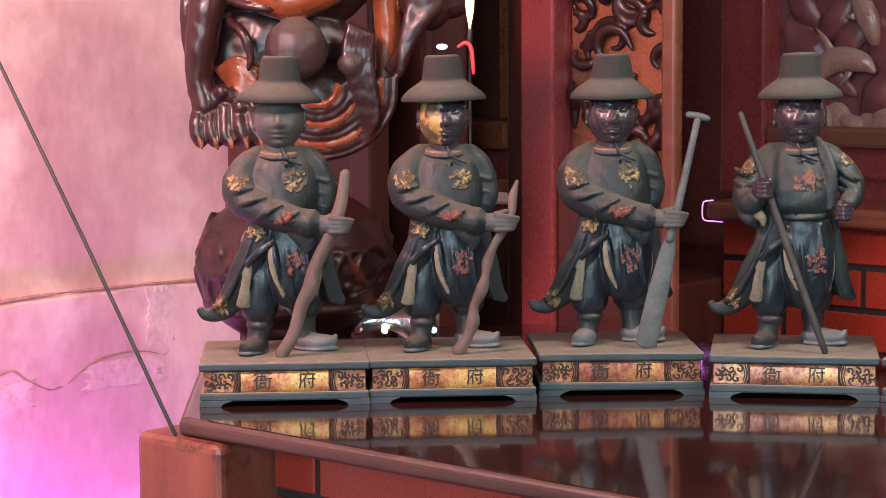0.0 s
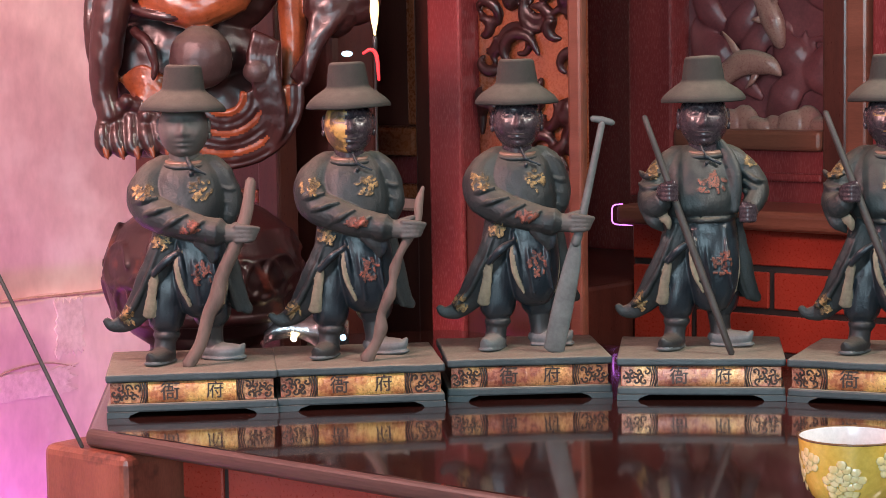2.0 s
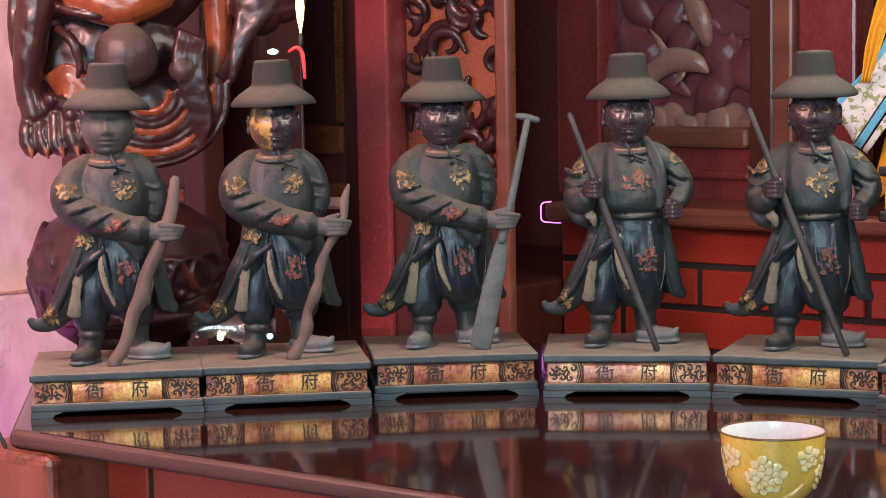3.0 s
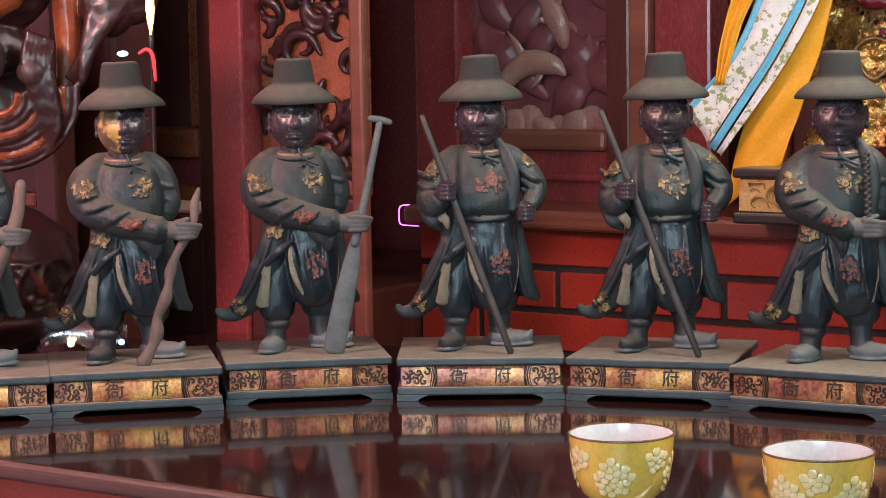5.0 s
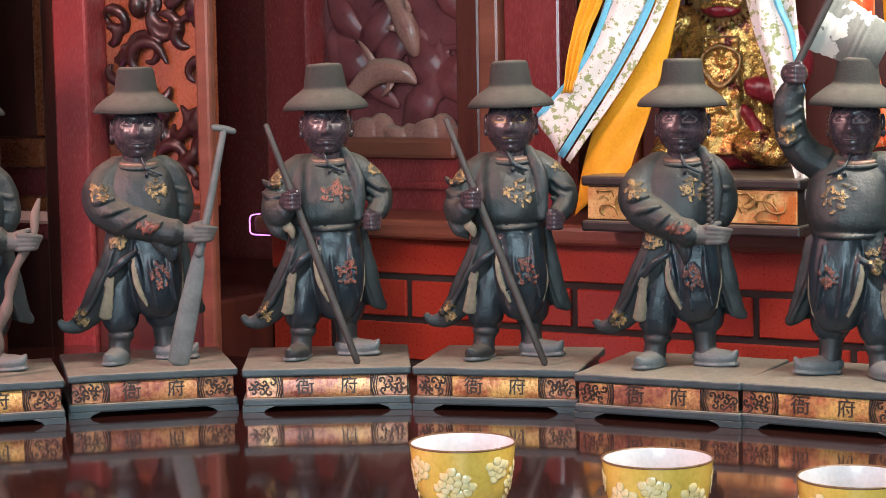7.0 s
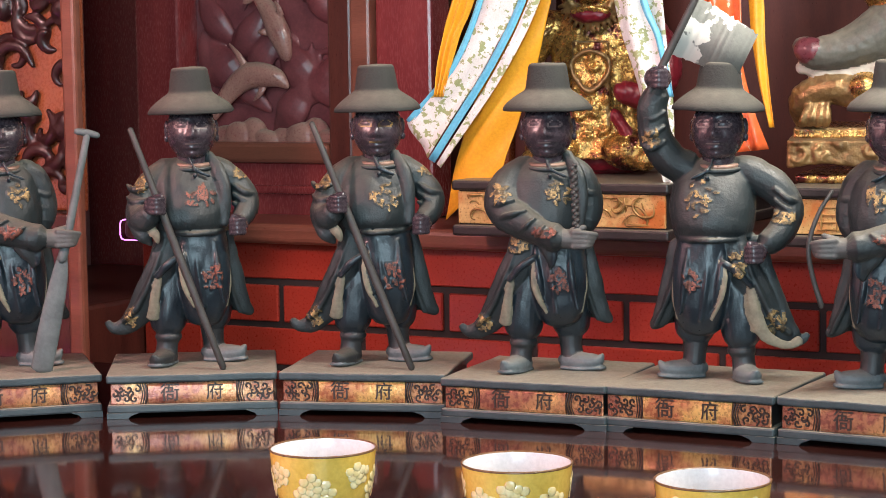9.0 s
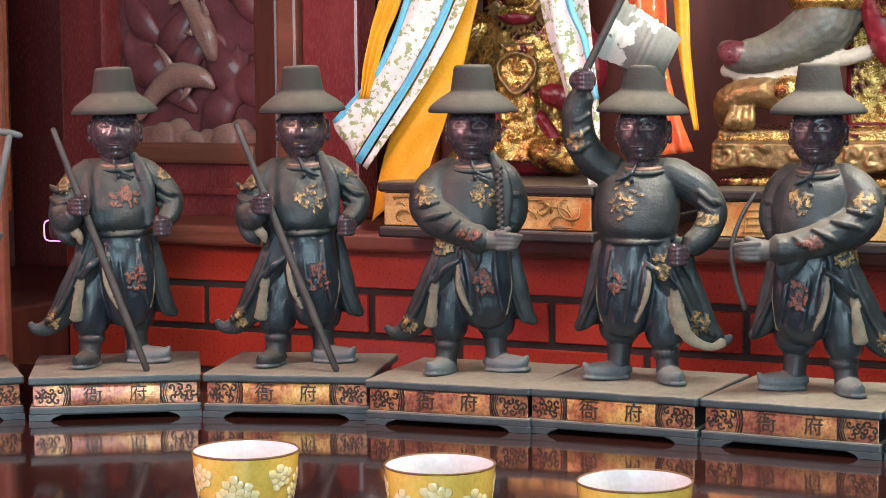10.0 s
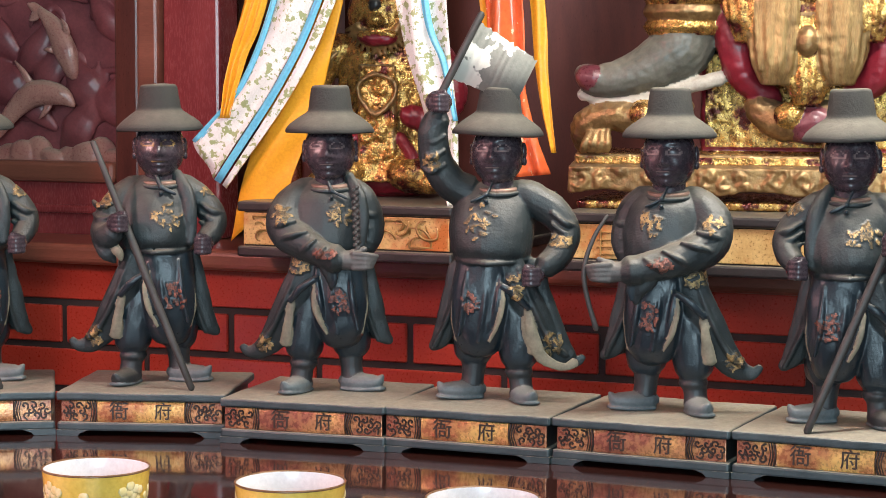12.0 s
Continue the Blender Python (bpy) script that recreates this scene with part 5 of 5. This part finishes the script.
def large_idol():
    bm = bmesh.new()
    # seat and its carved apron
    box(bm, (-250, -60, 0), (560, 220, 16), 3, 0)
    rows = []
    for k in range(60):
        x = -262 + 14 * k
        low = 26 + 10 * abs(math.sin(k * 0.32))
        rows.append([Vector((x, -80, low)), Vector((x, -80, 78)), Vector((x, -40, 84)), Vector((x, -40, low))])
    rings(bm, rows, 1)
    box(bm, (-255, -60, 76), (560, 220, 100), 4, 1)
    rnd = random.Random(9)
    for c in range(7):
        curls(bm, rnd, -250 + 110 * c, -150 + 110 * c, 40, 74, -82, 6, 2.5, 5, 1)
    # lion-foot scrolls
    for s, x0 in ((1, -240), (-1, 250)):
        tube(bm, [(x0, -30, 112, 20), (x0 + s * 6, -50, 150, 28), (x0 + s * 60, -60, 170, 30), (x0 + s * 130, -56, 158, 34), (x0 + s * 180, -50, 186, 26)], 1, n=16)
        ell(bm, (x0 + s * 116, -76, 170), (30, 26, 26), 0, n=16)
        for k in range(4):
            tube(bm, [(x0 + s * (20 + 10 * k), -76, 140, 6), (x0 + s * (10 + 14 * k), -84, 118, 8), (x0 + s * (4 + 14 * k), -76, 104, 6)], 1, n=8)
    # boots
    for s, x0 in ((1, -60), (-1, 390)):
        tube(bm, [(x0 + s * 4, -30, 330, 60), (x0, -36, 300, 58), (x0 - s * 20, -44, 276, 54), (x0 - s * 90, -60, 240, 38), (x0 - s * 150, -66, 230, 30), (x0 - s * 178, -66, 244, 20)], 2, n=20)
        tube(bm, [(x0 + s * 70, -50, 236, 14), (x0 - s * 20, -60, 214, 14), (x0 - s * 110, -66, 194, 14), (x0 - s * 180, -66, 206, 11)], 6, n=12, flat=0.8)
        ell(bm, (x0 - s * 160, -78, 236), (30, 22, 24), 4, n=14)
        for k in range(4):
            lathe(bm, [(40, -12), (72 + 5 * k, -12), (80 + 5 * k, 0), (74 + 5 * k, 11), (40, 12)], k % 2, 32, (x0 + s * (4 + 4 * k), -26, 326 + 27 * k), 0.9)
        tube(bm, [(x0 + s * 16, 0, 500, 100), (x0 + s * 8, -16, 410, 84)], 4, n=20)
        tube(bm, [(x0 + s * 80, -20, 430, 30), (x0 + s * 90, -50, 330, 36), (x0 + s * 110, -50, 240, 30), (x0 + s * 160, -40, 200, 20)], 3, n=14)
    # apron of the robe in hanging tongues
    for k, (x, low, w) in enumerate(((60, 300, 52), (110, 224, 56), (165, 190, 52), (220, 224, 56), (270, 300, 52))):
        loft(bm, [(520, x, -70 - 8 * (k % 2), w, 22), (400, x, -86 - 10 * (k % 2), w * 0.98, 24), (low + 50, x, -96 - 10 * (k % 2), w * 0.8, 22), (low, x, -96 - 10 * (k % 2), w * 0.42, 12)], 5 if k % 2 else 0, 44, 13, 0.14)
    for k in range(5):
        r = 40 + 22 * k
        tube(bm, [(165 + r * math.cos(a), -112 - 3 * math.sin(a), 420 + 1.2 * r * math.sin(a), 6) for a in [radians(190 + 20 * j) for j in range(9)]], 1 if k % 2 else 0, n=8, steps=3)
    ell(bm, (165, -116, 300), (20, 14, 26), 1, n=14)
    box(bm, (-40, 40, 100), (380, 200, 470), 10, 3)
    tube(bm, [(150, -60, 150, 34), (180, -64, 160, 36), (210, -60, 150, 30)], 4, n=12)
    return carve("gilded_idol", bm, [GOLD, GOLD_DULL, GREY_BOOT, CRIMSON, MAROON, GOLD_PALE, BONE], 3.2, 1, 1 / 1600.0, (1.8, 0.04, 1.0), (), 7)


MAROON = material("maroon_scale_paint", (0.06, 0.015, 0.022), (0.19, 0.05, 0.06), 30, 0.3)
GOLD_PALE = material("pale_gilding", (0.11, 0.06, 0.022), (0.46, 0.30, 0.12), 26, 0.34, metal=0.65, bump=0.6, stretch=(4, 4, 0.5))
BONE = material("bone_white_sole", (0.28, 0.25, 0.20), (0.44, 0.41, 0.34), 30, 0.5)
ob = new("gilded_idol", large_idol())
ob.matrix_world = pose(-0.56, 2.40, 1.1378, 0, 0, 8)
tagged(ob, "large gilded seated idol with grey boots on a carved throne", "idol")

# ---- scarves ----


def strip(bm, left, right, y, mi=0, n=10, wave=0.006, waves=2.5, steps=6, thick=0.0016, phase=0.0):
    """Cloth between two hanging edges given as (x, z)."""
    a, c = spline(left, steps), spline(right, steps)
    rows = []
    for k, (p, q) in enumerate(zip(a, c)):
        front = []
        for i in range(n + 1):
            t = i / n
            front.append(Vector((p[0] + (q[0] - p[0]) * t, y + wave * math.sin(waves * 6.28 * t + phase + k * 0.12) + 0.3 * wave * math.sin(k * 0.7 + 5 * t), p[1] + (q[1] - p[1]) * t)))
        rows.append(front + [v + Vector((0, thick, 0)) for v in front[::-1]])
    rings(bm, rows, mi)


def scarf(label, pieces):
    b = base("silk_scarf", pose(-0.98, 2.34, 1.1378), label, "scarf", "scarves on the idol")
    for name, left, right, dy, mat, wave, waves in pieces:
        bm = bmesh.new()
        strip(bm, [(x + 0.98, z - 1.1378) for x, z in left], [(x + 0.98, z - 1.1378) for x, z in right], dy, wave=wave, waves=waves, n=24, steps=10)
        part(name, bm, mat, b, smooth=True)


scarf("white embroidered silk scarf with blue trim and a yellow backing", (
    ("white_band", [(-1.02, 1.60), (-1.085, 1.375), (-1.13, 1.27), (-1.190, 1.205)], [(-0.94, 1.60), (-1.030, 1.375), (-1.08, 1.28), (-1.163, 1.162)], -0.020, SILK, 0.004, 1.0),
    ("blue_trim", [(-0.937, 1.60), (-1.027, 1.375), (-1.077, 1.28), (-1.161, 1.161)], [(-0.926, 1.60), (-1.017, 1.375), (-1.067, 1.278), (-1.153, 1.156)], -0.0215, BLUE_SILK, 0.001, 1.0),
    ("outer_border", [(-0.924, 1.60), (-1.015, 1.375), (-1.065, 1.277), (-1.151, 1.155)], [(-0.91, 1.60), (-1.000, 1.375), (-1.055, 1.270), (-1.146, 1.150)], -0.0195, SILK, 0.001, 1.0),
    ("yellow_fringe", [(-1.05, 1.60), (-1.118, 1.375), (-1.140, 1.30), (-1.150, 1.235)], [(-1.02, 1.60), (-1.087, 1.375), (-1.118, 1.30), (-1.138, 1.235)], -0.026, YELLOW_SILK, 0.003, 3.0),
    ("blue_trim", [(-1.018, 1.60), (-1.084, 1.375), (-1.128, 1.275), (-1.190, 1.208)], [(-1.010, 1.60), (-1.076, 1.375), (-1.121, 1.272), (-1.184, 1.202)], -0.0225, BLUE_SILK, 0.001, 1.0),
    ("yellow_backing", [(-1.03, 1.42), (-1.08, 1.30), (-1.128, 1.19), (-1.152, 1.085)], [(-0.99, 1.42), (-1.02, 1.30), (-1.050, 1.22), (-1.080, 1.14)], 0.004, YELLOW_SILK, 0.005, 0.8),
))
scarf("white embroidered silk scarf with blue trim beside an orange one", (
    ("white_band", [(-0.955, 1.60), (-0.930, 1.375), (-0.895, 1.25), (-0.856, 1.118)], [(-0.86, 1.60), (-0.862, 1.375), (-0.850, 1.25), (-0.846, 1.112)], -0.012, SILK, 0.005, 1.5),
    ("blue_trim", [(-0.905, 1.60), (-0.893, 1.375), (-0.868, 1.30), (-0.852, 1.235)], [(-0.895, 1.60), (-0.884, 1.375), (-0.860, 1.30), (-0.846, 1.235)], -0.019, BLUE_SILK, 0.001, 1.0),
    ("yellow_band", [(-0.86, 1.60), (-0.832, 1.375), (-0.820, 1.30), (-0.812, 1.22)], [(-0.83, 1.60), (-0.803, 1.375), (-0.795, 1.30), (-0.790, 1.22)], 0.006, YELLOW_SILK, 0.003, 1.0),
    ("orange_band", [(-0.84, 1.60), (-0.818, 1.375), (-0.806, 1.25), (-0.776, 1.172)], [(-0.79, 1.60), (-0.768, 1.375), (-0.762, 1.26), (-0.736, 1.176)], -0.014, ORANGE_SILK, 0.006, 1.5),
    ("yellow_edge", [(-0.79, 1.60), (-0.766, 1.375), (-0.756, 1.28), (-0.738, 1.20)], [(-0.775, 1.60), (-0.748, 1.375), (-0.742, 1.28), (-0.732, 1.20)], -0.004, YELLOW_SILK, 0.002, 1.0),
))

# ---- bricks ----
brick_wall("altar_wall", "red glazed brick altar front with black joints", -1.645, 1.2, 2.40, 1.0445, 0.0565, 5, 0.2435, -1.427, 0.0085, 0.6)
brick_wall("table_wall", "red brick wall under the lacquered table", -1.394, 1.2, 1.315, 0.935, 0.0565, 4, 0.2435, -1.460, 0.0085, 0.5)
